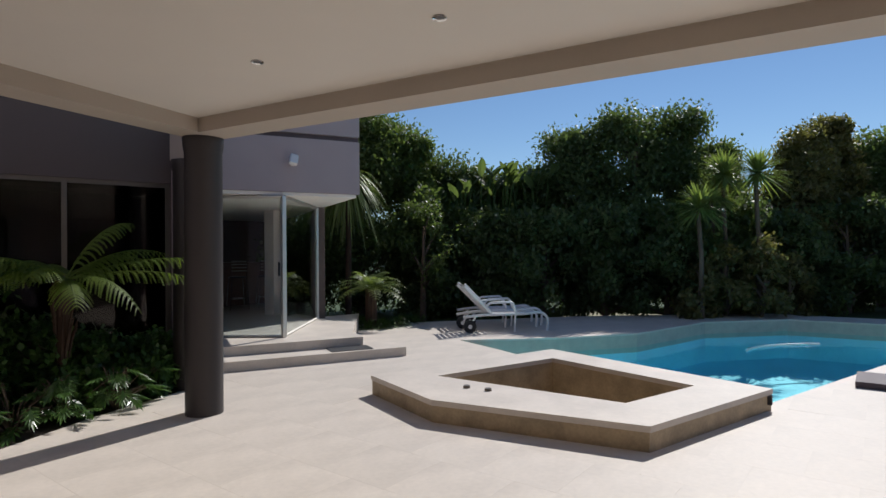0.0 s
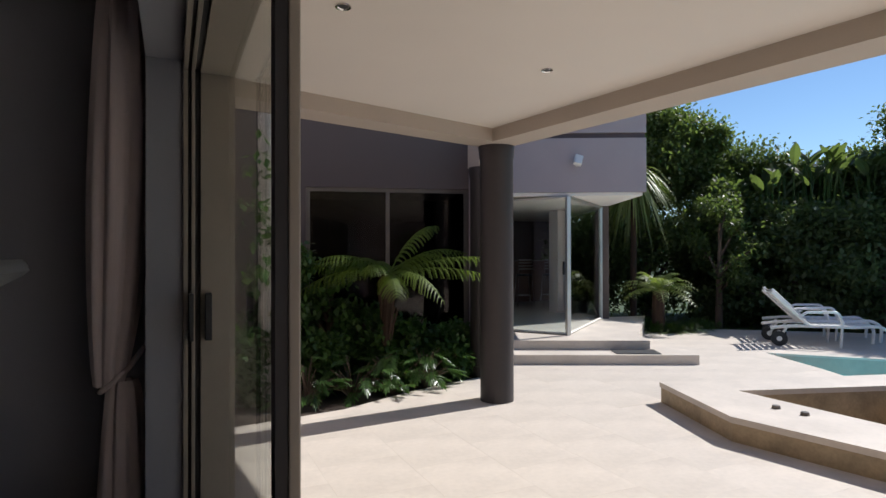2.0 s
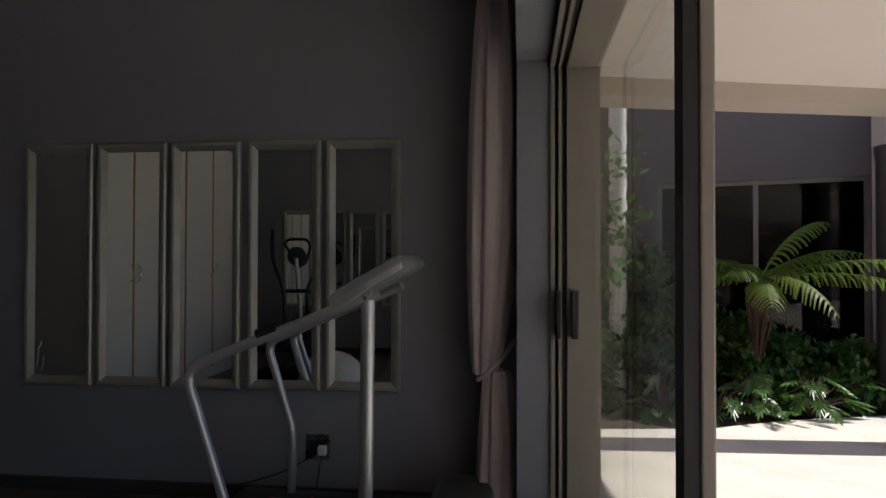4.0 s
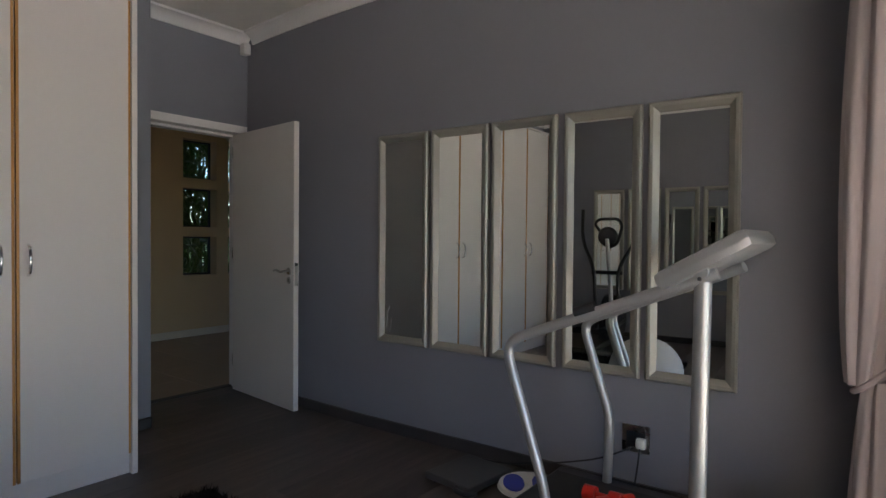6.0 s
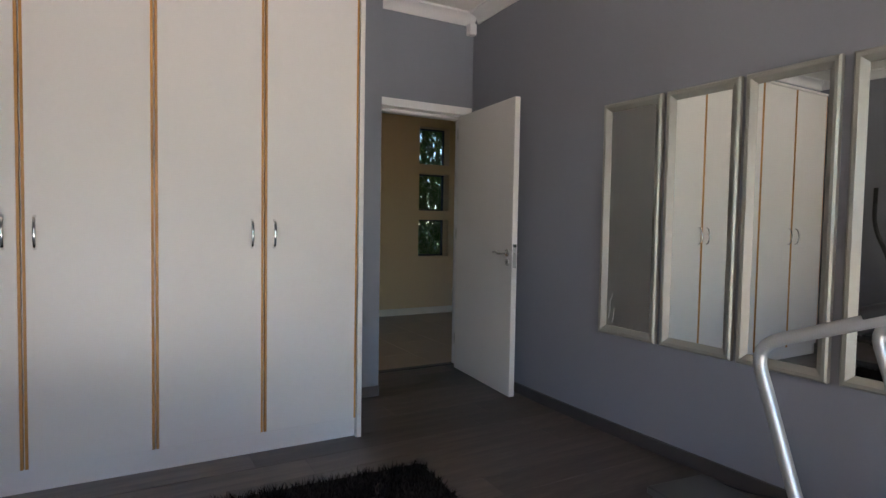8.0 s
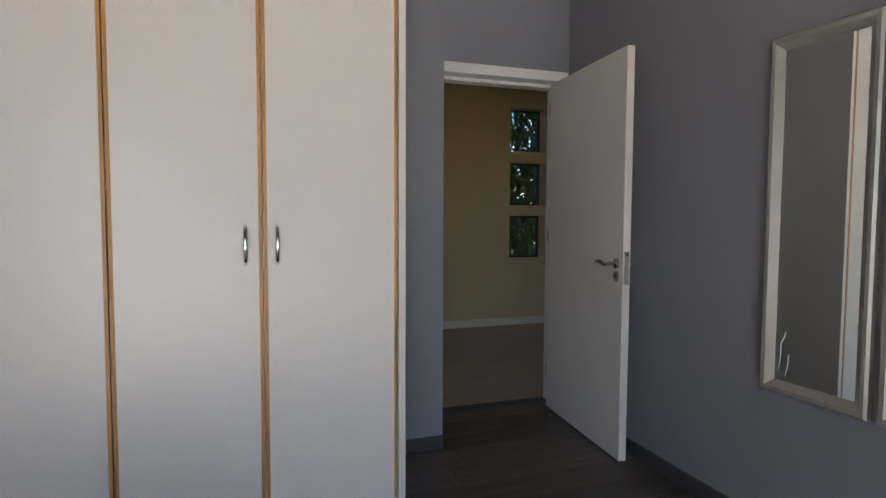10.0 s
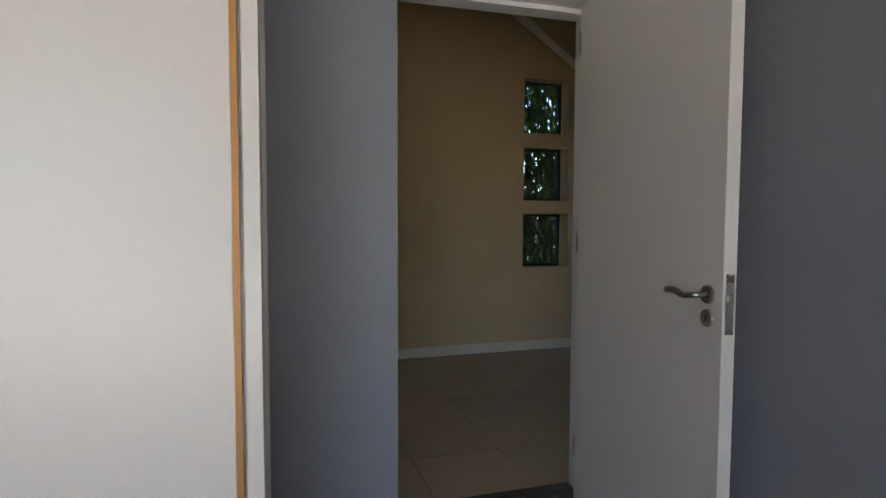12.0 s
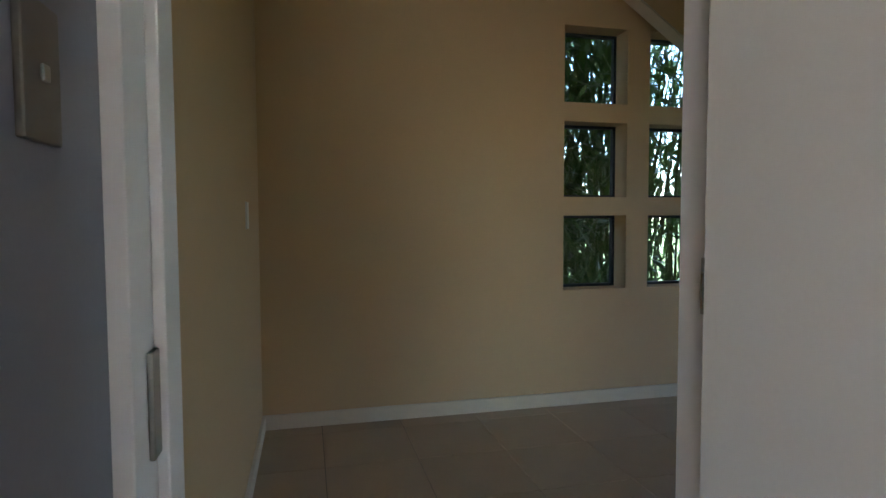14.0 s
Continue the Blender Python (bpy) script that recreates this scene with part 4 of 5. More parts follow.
part("soffit", prism(bmesh.new(), [(q.x, q.y) for q in (a + Vector((-0.02, 0.06, 0)), b, c_, d_)], SZ - 0.05, SZ - 0.003), M_CEIL, wing, "pale soffit")
# The band is set back, and the recess's shade is put into its dark colour.
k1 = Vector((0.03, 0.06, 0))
part("shadow_band", prism(bmesh.new(), [(q.x, q.y) for q in (a + k1, b + k1, c_ + k1, d_)], 3.02, 3.10), M_BAND, wing, "recessed band with its shade put into a dark colour")
# The unseen upper part is added height, to shade the back of the planting bed.
part("parapet", prism(bmesh.new(), [(q.x, q.y) for q in (a, b, c_, d_)], 3.10, 6.6), M_PURPLE, wing)
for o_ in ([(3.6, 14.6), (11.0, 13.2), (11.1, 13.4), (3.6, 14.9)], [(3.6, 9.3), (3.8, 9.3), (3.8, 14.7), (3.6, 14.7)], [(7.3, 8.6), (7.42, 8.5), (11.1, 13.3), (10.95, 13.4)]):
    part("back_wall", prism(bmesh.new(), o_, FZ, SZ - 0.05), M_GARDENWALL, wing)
part("inner_wall", prism(bmesh.new(), [(7.21, 9.8), (7.50, 9.8), (7.50, 10.1), (7.21, 10.1)], FZ, SZ - 0.05), M_WHITE, wing)
part("inner_floor", prism(bmesh.new(), [(5.37, 7.16), (7.3, 8.66), (11.0, 13.3), (3.7, 14.7), (3.8, 9.3)], FZ - 0.05, FZ + 0.004), M_INFLOOR, wing)
fl = base("flood_light", (5.75, 6.98, 2.62), "small white flood light on the mauve wall", "lamp")
p0 = SC + SD * 1.05
bm = box(bmesh.new(), -0.06, 0.06, -0.05, 0.03, -0.08, 0.08, bev=0.015)
bmesh.ops.transform(bm, matrix=pose(p0.x - 0.05, p0.y - 0.1, 2.66, -25, 15, -27), verts=bm.verts)
part("housing", bm, M_PLASTIC, fl)
part("bracket", T([p0 + Vector((0, 0.0, 2.6)), p0 + Vector((-0.04, -0.08, 2.62))], 0.018, 8), M_PLASTIC, fl)

# bar and stools inside the wing
bar = base("bar_counter", (7.8, 12.4, FZ), "dark wooden bar counter inside the wing", "counter")
part("front", B(6.4, 9.2, 12.3, 12.5, FZ, 1.02), M_WOODBAR, bar)
part("top", B(6.3, 9.3, 12.15, 12.7, 1.02, 1.07, bev=0.008), M_WOODBAR, bar)


def stool():
    s = base("bar_stool", (0, 0, 0), "tubular chrome bar stool with a barred back", "bar stool", "stools at the bar")
    part("seat", C((0, 0, 0.70), (0, 0, 0.735), 0.17, 0.165, 24), M_BLACK, s, "round dark seat", True)
    for sx in (-1, 1):
        for sy in (-1, 1):
            top = 1.08 if sy < 0 else 0.70
            part("leg", T([(sx * 0.20, sy * 0.2, 0), (sx * 0.15, sy * 0.15, 0.70), (sx * 0.16, sy * 0.17, top)], 0.011, 8), M_CHROME, s, smooth=True)
    part("foot_ring", T([(0.18 * math.cos(a), 0.18 * math.sin(a), 0.25) for a in np.linspace(0, 6.283, 21)], 0.009, 6), M_CHROME, s)
    for z in (0.86, 0.93, 1.0, 1.07):
        part("back_bar", T([(-0.16, -0.17, z), (0, -0.2, z), (0.16, -0.17, z)], 0.009, 6), M_CHROME, s)
    return s


st = stool()
st.matrix_basis = pose(8.1, 11.3, FZ + 0.004, 0, 0, -25)
for x, y, r in ((7.43, 11.4, -20), (6.8, 11.55, -30)):
    copy_thing(st, pose(x, y, FZ + 0.004, 0, 0, r))

# wall behind the planting bed, with its window
WA, WB = Vector((0.2, 7.78, 0)), Vector((3.75, 6.87, 0))
wd_ = (WB - WA).normalized()
wn_ = Vector((-wd_.y, wd_.x, 0))


def wall_piece(bm, s0, s1, z0, z1, t0=0.0, t1=0.22):
    q = [WA + wd_ * s0 + wn_ * t0, WA + wd_ * s1 + wn_ * t0, WA + wd_ * s1 + wn_ * t1, WA + wd_ * s0 + wn_ * t1]
    return prism(bm, [(v.x, v.y) for v in q], z0, z1)


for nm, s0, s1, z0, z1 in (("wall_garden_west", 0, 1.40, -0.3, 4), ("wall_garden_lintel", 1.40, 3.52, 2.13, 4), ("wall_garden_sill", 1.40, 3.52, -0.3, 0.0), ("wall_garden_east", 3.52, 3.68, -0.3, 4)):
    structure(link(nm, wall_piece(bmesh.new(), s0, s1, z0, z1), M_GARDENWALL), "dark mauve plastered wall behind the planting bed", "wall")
gw = base("window_2", (2.5, 7.2, 0.0), "wide aluminium window behind the tree fern", "window")
gw["kind"] = "structure"
for s0, s1, z0, z1 in ((1.40, 3.52, 2.08, 2.13), (1.40, 3.52, 0.0, 0.05), (1.40, 1.45, 0.05, 2.08), (2.42, 2.47, 0.05, 2.08), (3.47, 3.52, 0.05, 2.08)):
    part("frame", wall_piece(bmesh.new(), s0, s1, z0, z1, 0.03, 0.09), M_BRONZE, gw)
for s0, s1 in ((1.45, 2.42), (2.47, 3.47)):
    part("pane", wall_piece(bmesh.new(), s0, s1, 0.05, 2.08, 0.055, 0.061), M_GLASSD, gw, "dark reflecting glass pane")
# Closed box added behind the panes; its dark colour stands for an unlit interior.
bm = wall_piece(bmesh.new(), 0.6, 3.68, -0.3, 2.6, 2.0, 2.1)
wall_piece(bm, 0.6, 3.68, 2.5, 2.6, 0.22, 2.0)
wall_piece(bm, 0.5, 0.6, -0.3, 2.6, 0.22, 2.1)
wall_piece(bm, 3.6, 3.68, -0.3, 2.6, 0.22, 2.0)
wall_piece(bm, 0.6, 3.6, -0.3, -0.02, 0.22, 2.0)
structure(link("room_behind", bm, M_BAND), "plain box added behind the window, its dark colour standing for an unlit room", "wall")
structure(link("wall_house_side", B(-0.3, XO, Y1 + 0.22, 8.0, -0.3, 4.0), M_PURPLE), "mauve plastered house wall", "wall")
structure(link("upper_house", B(-8, XO, -9, 8, 3.27, 3.4), M_PURPLE), "roof slab of the house", "roof")
structure(link("wall_house_south", B(X1, XO, -9, Y0, -0.3, 3.2), M_PURPLE), "mauve plastered house wall along the terrace", "wall")
# Added out of view: hides the low southern sky from the bed window's reflection.
structure(link("wall_south", B(XO, 16.5, -9.3, -9.05, -0.4, 2.9), M_PURPLE), "plain mauve wall added out of view to block the sky reflected in the window", "wall")
structure(link("pillar_wing", B(3.62, 4.02, 6.72, 7.15, -0.3, 4.0), M_PURPLE), "mauve plastered pillar of the wing", "pillar")

# ---- sun loungers ----


def lounger():
    s = base("sun_lounger", (0, 0, 0), "white slatted sun lounger with raised back and small wheels", "sun lounger", "loungers by the pool")
    H = 0.33
    for sy in (-0.3, 0.3):
        part("side_rail", T(rounded([(1.62, sy, 0.0), (1.64, sy, 0.26), (1.5, sy, H + 0.03), (1.2, sy, H), (0.35, sy, H), (0.0, sy, H - 0.04)], 0.1), 0.026, 8), M_PLASTIC, s, smooth=True)
        part("back_rail", T([(0.55, sy, H), (0.02, sy, 0.86)], 0.026, 8), M_PLASTIC, s, smooth=True)
        part("arm_rest", T(rounded([(0.42, sy, 0.46), (0.5, sy, 0.55), (0.95, sy, 0.56), (1.02, sy, H)], 0.07), 0.022, 8), M_PLASTIC, s, smooth=True)
        wh = part("wheel", C((0.12, sy * 1.05 - 0.02, 0.12), (0.12, sy * 1.05 + 0.02, 0.12), 0.12, seg=24), M_RUBBER, s, "small black wheel", True)
        part("hub", C((0.12, sy * 1.05 - 0.026, 0.12), (0.12, sy * 1.05 + 0.026, 0.12), 0.04, seg=14), M_PLASTIC, wh)
        part("leg", T([(0.12, sy, 0.12), (0.25, sy, H)], 0.02, 8), M_PLASTIC, s)
        part("leg", T([(0.98, sy, 0.0), (1.0, sy, H)], 0.02, 8), M_PLASTIC, s)
    for k in range(11):
        x = 0.62 + k * 0.09
        part("slat", B(x - 0.028, x + 0.028, -0.29, 0.29, H - 0.006, H + 0.008, bev=0.003), M_PLASTIC, s)
    for k in range(9):
        bm = box(bmesh.new(), -0.028, 0.028, -0.29, 0.29, -0.007, 0.007, bev=0.003)
        t = (k + 0.6) / 9.4
        bmesh.ops.transform(bm, matrix=pose(0.55 - 0.53 * t, 0, H + 0.53 * t, 0, 45, 0), verts=bm.verts)
        part("slat", bm, M_PLASTIC, s)
    return s


lg = lounger()
lg.matrix_basis = pose(8.95, 6.45, PAVE, 0, 0, -42)
copy_thing(lg, pose(9.62, 6.92, PAVE, 0, 0, -42))

# ---- planting ----


def leaves_mesh(name, centres, size, rng, material, long=1.6, tilt=0.9, heading=None):
    """Many small pointed leaves, one island each."""
    n = len(centres)
    a = rng.uniform(0, 2 * np.pi, n) if heading is None else heading
    el_ = rng.normal(-0.1, tilt, n)
    d = np.stack([np.cos(a) * np.cos(el_), np.sin(a) * np.cos(el_), np.sin(el_)], 1)
    sd = np.stack([-np.sin(a), np.cos(a), rng.normal(0, 0.4, n)], 1)
    sz = (size * rng.uniform(0.6, 1.35, n))[:, None]
    L, Wd = d * sz * long, sd * sz * 0.5
    drop = np.zeros((n, 3))
    drop[:, 2] = -0.12 * sz[:, 0]
    v = np.stack([centres, centres + L * 0.5 + Wd, centres + L + drop, centres + L * 0.5 - Wd], 1).reshape(-1, 3)
    me = bpy.data.meshes.new(name)
    me.vertices.add(4 * n)
    me.vertices.foreach_set("co", v.ravel())
    me.loops.add(4 * n)
    me.loops.foreach_set("vertex_index", np.arange(4 * n, dtype=np.int32))
    me.polygons.add(n)
    me.polygons.foreach_set("loop_start", np.arange(0, 4 * n, 4, dtype=np.int32))
    me.update(calc_edges=True)
    me.validate()
    me.materials.append(material)
    return me


def crown_points(rng, clumps, per, spread):
    out = []
    for c, r in clumps:
        p = rng.normal(0, 1, (per, 3))
        p /= np.linalg.norm(p, axis=1)[:, None]
        rad = rng.uniform(0.25, 1.0, per) ** 0.5 * r
        p = p * rad[:, None] * np.array([1, 1, 0.85])
        p += rng.normal(0, spread, (per, 3)) * r
        out.append(p + np.array(c))
    return np.concatenate(out)


def tree(name, x, y, height, width, label, seed, material, low=0.12, clumps=26, per=420, size=0.10, peak=1.0, category="tree"):
    rng = np.random.default_rng(seed)
    ob = base(name, (x, y, -0.34), label, category)
    z0 = -0.34
    bm = bmesh.new()
    lean = rng.normal(0, 0.12, 2)
    trunk = [(x + lean[0] * t, y + lean[1] * t, z0 + height * 0.8 * t) for t in np.linspace(0, 1, 7)]
    tube(bm, trunk, [0.11 * height / 4 * (1 - 0.8 * t) + 0.01 for t in np.linspace(0, 1, 7)], 9)
    cl = []
    for k in range(clumps):
        t = rng.uniform(0, 1) ** 0.8
        z = z0 + height * (low + (1 - low) * t * 0.93)
        env = width * (0.55 + 0.5 * math.sin(math.pi * min(1, t * 0.9 + 0.15))) * (1 - 0.55 * peak * t)
        a = rng.uniform(0, 6.283)
        rr = env * rng.uniform(0.3, 1.0) ** 0.6
        cpt = (x + rr * math.cos(a), y + rr * math.sin(a), z)
        cl.append((cpt, width * rng.uniform(0.22, 0.42)))
        if k % 2 == 0:
            tb = trunk[min(6, int(max(0.1, (z - z0) / (height * 0.8) - 0.15) * 6))]
            tube(bm, [tb, tuple((np.array(tb) + np.array(cpt)) / 2 + np.array([0, 0, 0.08])), cpt], [0.035, 0.022, 0.008], 5)
    part("trunk", bm, M_BARK, ob)
    me = leaves_mesh("crown", crown_points(rng, cl, per, 0.2), size, rng, material)
    cr = new("crown", me)
    cr.parent = ob
    cr.matrix_parent_inverse = ob.matrix_basis.inverted()
    return ob


def rosette(bm, at, n, length, width, rng, up=(-0.5, 1.3), droop=0.25, seg=4):
    """Sword leaves round a point."""
    at = Vector(at)
    for k in range(n):
        a, e = rng.uniform(0, 6.283), rng.uniform(*up)
        ln = length * rng.uniform(0.75, 1.1)
        d = Vector((math.cos(a) * math.cos(e), math.sin(a) * math.cos(e), math.sin(e)))
        s = Vector((-math.sin(a), math.cos(a), 0)) * width
        prev = None
        for j in range(seg + 1):
            t = j / seg
            p = at + d * ln * t - Vector((0, 0, droop * ln * t * t))
            w = s * (0.6 + 0.8 * t if t < 0.5 else 2 * (1 - t))
            cur_ = (bm.verts.new(p - w), bm.verts.new(p + w)) if j < seg else (bm.verts.new(p),)
            if prev:
                bm.faces.new((prev[0], prev[1], cur_[1], cur_[0]) if len(cur_) == 2 else (prev[0], prev[1], cur_[0]))
            prev = cur_
    return bm


def flat_part(name, bm, material, parent):
    me = bpy.data.meshes.new(name)
    bm.to_mesh(me)
    bm.free()
    me.materials.append(material)
    ob = new(name, me)
    ob.parent = parent
    ob.matrix_parent_inverse = parent.matrix_basis.inverted()
    return ob


def at_view(px, depth):
    """A ground place by bearing (a fraction of the first view's width) and depth, to lay out the planting."""
    f = Vector((0.795, 0.6065))
    r = Vector((0.6065, -0.795))
    p = Vector((0.08, 0.076)) + f * depth + r * depth * (px - 784) / 1018
    return p.x, p.y


TREES = [
    (640, 15.0, 5.3, 1.6, L_HEDGE), (720, 15.5, 5.0, 1.5, L_HEDGE), (790, 16.5, 4.3, 1.4, L_DARK), (860, 16.5, 4.0, 1.4, L_DARK),
    (930, 16.2, 4.1, 1.4, L_HEDGE), (1010, 15.6, 5.0, 1.4, L_DARK), (1110, 15.4, 5.55, 1.6, L_DARK), (1190, 15.8, 5.5, 1.5, L_DARK),
    (1260, 16.4, 4.7, 1.2, L_DARK), (1420, 15.6, 5.0, 1.3, L_OLIVE), (1480, 15.8, 5.3, 1.2, L_OLIVE), (1560, 16.2, 4.9, 1.5, L_HEDGE), (1680, 16.5, 5.4, 1.6, L_DARK),
    (560, 15.5, 4.6, 1.6, L_DARK),
]
for i, (px, dep, h, w, m_) in enumerate(TREES):
    x, y = at_view(px, dep)
    lab = "tall olive-brown conifer at the garden edge" if m_ is L_OLIVE else "tall dense dark green garden tree in shade"
    tree("garden_tree", x, y, h, w, lab, 20 + i, m_, low=0.06, clumps=60, per=560, size=0.066, peak=0.95 if m_ is L_OLIVE else 0.6)
for i, (px, dep, h, w) in enumerate([(775, 14.8, 2.6, 1.2), (850, 14.4, 2.6, 1.3), (960, 14.3, 2.8, 1.3), (1070, 14.3, 2.6, 1.3), (1180, 14.3, 2.7, 1.3), (1300, 14.6, 2.8, 1.2), (1400, 14.6, 2.6, 1.2), (1500, 14.6, 2.8, 1.3), (1620, 14.6, 2.8, 1.3)]):
    x, y = at_view(px, dep)
    tree("hedge_shrub", x, y, h, w, "dense dark shrub of the hedge behind the pool", 60 + i, L_DARK, low=0.02, clumps=36, per=480, size=0.072, peak=0.2, category="shrub")

for i, (px, dep, h) in enumerate([(1240, 12.7, 2.2), (1283, 13.5, 3.05), (1342, 13.3, 3.05), (1262, 13.7, 2.6)]):
    x, y = at_view(px, dep)
    rng = np.random.default_rng(90 + i)
    yk = base("yucca", (x, y, -0.34), "yucca with spiky pale green rosette on a bare trunk", "yucca", "yuccas at the pool")
    part("trunk", T([(x, y, -0.34), (x + 0.06, y, h * 0.5), (x, y + 0.05, h)], [0.07, 0.05, 0.045], 9), M_BARK, yk)
    flat_part("rosette", rosette(bmesh.new(), (x, y, h), 260, 0.85, 0.022, rng), L_YUCCA, yk)

for i, (px, dep, h, w) in enumerate([(1235, 12.95, 1.25, 0.5), (1285, 13.2, 1.75, 0.6), (1345, 13.0, 1.9, 0.6), (1390, 13.4, 1.5, 0.6)]):
    x, y = at_view(px, dep)
    tree("oleander", x, y, h, w, "loose grey-green shrub under the yuccas", 210 + i, L_OLIVE, low=0.05, clumps=20, per=150, size=0.07, peak=0.3, category="shrub")
x, y = at_view(748, 13.5)
tree("young_tree", x, y, 2.8, 0.75, "small airy tree with a bare slender trunk on the lawn", 230, L_HEDGE, low=0.35, clumps=22, per=150, size=0.05, peak=0.4)


def paddle_plant(x, y, height, seed):
    """A giant strelitzia: long stalks that end in paddle leaves."""
    rng = np.random.default_rng(seed)
    ob = base("giant_strelitzia", (x, y, -0.34), "tall strelitzia with broad paddle leaves above the hedge", "plant", "strelitzias in the hedge")
    for k in range(11):
        a = rng.uniform(0, 6.283)
        out = rng.uniform(0.15, 0.55)
        top = Vector((x + out * math.cos(a), y + out * math.sin(a), height * rng.uniform(0.72, 0.88)))
        part("stalk", T([(x, y, -0.34), ((x + top.x) / 2, (y + top.y) / 2, height * 0.45), top], [0.04, 0.03, 0.02], 6), L_SHRUB, ob)
        bm = bmesh.new()
        d = Vector((math.cos(a) * 0.45, math.sin(a) * 0.45, 0.9)).normalized()
        sd = Vector((-math.sin(a), math.cos(a), 0))
        ln, prev = rng.uniform(0.4, 0.65), None
        for j in range(8):
            t = j / 7
            p = top + d * ln * t + Vector((math.cos(a), math.sin(a), -0.6)) * 0.18 * t * t
            w = sd * 0.11 * max(0.02, math.sin(math.pi * min(1, 0.06 + t * 0.94))) ** 0.7
            up = d.cross(sd) * 0.05
            cur_ = [bm.verts.new(p - w - up), bm.verts.new(p), bm.verts.new(p + w - up)]
            if prev:
                bm.faces.new((prev[0], prev[1], cur_[1], cur_[0]))
                bm.faces.new((prev[1], prev[2], cur_[2], cur_[1]))
            prev = cur_
        flat_part("leaf", bm, L_DARK, ob)


for i, (px, dep, h) in enumerate([(815, 15.2, 3.5), (850, 15.4, 3.75), (885, 15.2, 3.85), (930, 15.4, 3.7), (955, 15.2, 3.8)]):
    paddle_plant(*at_view(px, dep), h, 240 + i)

# palm behind the wing, agapanthus and lily clumps on the lawn
x, y = at_view(616, 13.0)
pk = base("palm", (x, y, -0.34), "fan palm hanging over the wing corner", "palm")
part("trunk", T([(x, y, -0.34), (x + 0.03, y, 2.95)], [0.075, 0.06], 9), M_FERNTRUNK, pk)
flat_part("crown", rosette(bmesh.new(), (x, y, 3.0), 300, 1.05, 0.02, np.random.default_rng(110), (-0.9, 0.8), 0.95, 7), L_YUCCA, pk)
rng = np.random.default_rng(130)
for px, dep, n in ((652, 11.5, 260), (676, 11.6, 260), (702, 11.9, 220), (645, 12.3, 220), (726, 12.4, 160)):
    x, y = at_view(px, dep)
    ck = base("lily_clump", (x, y, -0.34), "clump of arching strap leaves on the lawn", "plant", "strap-leaf clumps")
    flat_part("foliage", rosette(bmesh.new(), (x, y, -0.34), n + 120, 0.75, 0.011, rng, (0.3, 1.4), 0.6, 5), L_GRASS, ck)
    ck.location.z = -0.34

# tree fern, philodendron and shrubs in the bed


def frond(bm, root, a, e, length, rng, pinna=0.24, droop=0.42, n=20, hang=0.55, stalk=0.009):
    """A twice-cut fern frond: a stalk, drooping ribs on both sides and small leaflets along each rib."""
    root = Vector(root)
    d = Vector((math.cos(a) * math.cos(e), math.sin(a) * math.cos(e), math.sin(e)))
    side = Vector((-math.sin(a), math.cos(a), 0))
    sway = rng.normal(0, 0.06)
    pts = [root + d * length * t + side * sway * length * t * t - Vector((0, 0, droop * length * t ** 2.3)) for t in np.linspace(0, 1, n + 1)]
    tube(bm, pts, [stalk * (1 - 0.85 * k / n) for k in range(n + 1)], 5)
    for j in range(3, n):
        t = j / n
        ax = (pts[j + 1] - pts[j - 1]).normalized()
        for s in (-1, 1):
            ln = pinna * math.sin(math.pi * min(1, 0.10 + t * 0.88)) ** 0.65 * rng.uniform(0.88, 1.08)
            dirn = (side * s + ax * rng.uniform(0.3, 0.5)).normalized()
            steps = 11
            for q in range(steps):
                u0 = (q + 0.2) / steps
                c0 = pts[j] + dirn * ln * u0 * (1 - 0.22 * u0) - Vector((0, 0, hang * ln * u0 ** 1.8))
                wl = ln * 0.15 * (1 - 0.78 * u0)
                dn = (dirn - Vector((0, 0, hang * 1.6 * u0))).normalized()
                for s2 in (-1, 1):
                    v0 = c0 - dn * ln * 0.03
                    bm.faces.new((bm.verts.new(v0), bm.verts.new(c0 + ax * s2 * wl + dn * ln * 0.035), bm.verts.new(c0 + dn * ln * 0.085)))
    return pts


FERN = (2.25, 6.27, 1.04)
fern = base("tree_fern", (2.2, 6.36, -0.25), "tree fern with brown fibrous trunk and arching fronds catching sun", "tree fern")
bm = T([(2.26, 6.38, -0.26), (2.25, 6.35, 0.3), (2.25, 6.30, 0.7), FERN], [0.075, 0.05, 0.06, 0.09], 12)
rng = np.random.default_rng(139)
for k in range(26):
    a, z = rng.uniform(0, 6.283), rng.uniform(0.4, 0.84)
    r_ = 0.05 + 0.05 * (z - 0.4)
    c, s_ = math.cos(a), math.sin(a)
    tube(bm, [(2.25 + r_ * c, 6.32 + r_ * s_, z - 0.12), (2.25 + (r_ + 0.02) * c, 6.30 + (r_ + 0.02) * s_, z + 0.05), (2.25 + (r_ + 0.055) * c, 6.28 + (r_ + 0.055) * s_, z + 0.18)], [0.012, 0.011, 0.006], 5)
part("trunk", bm, M_FERNTRUNK, fern)
rng = np.random.default_rng(140)
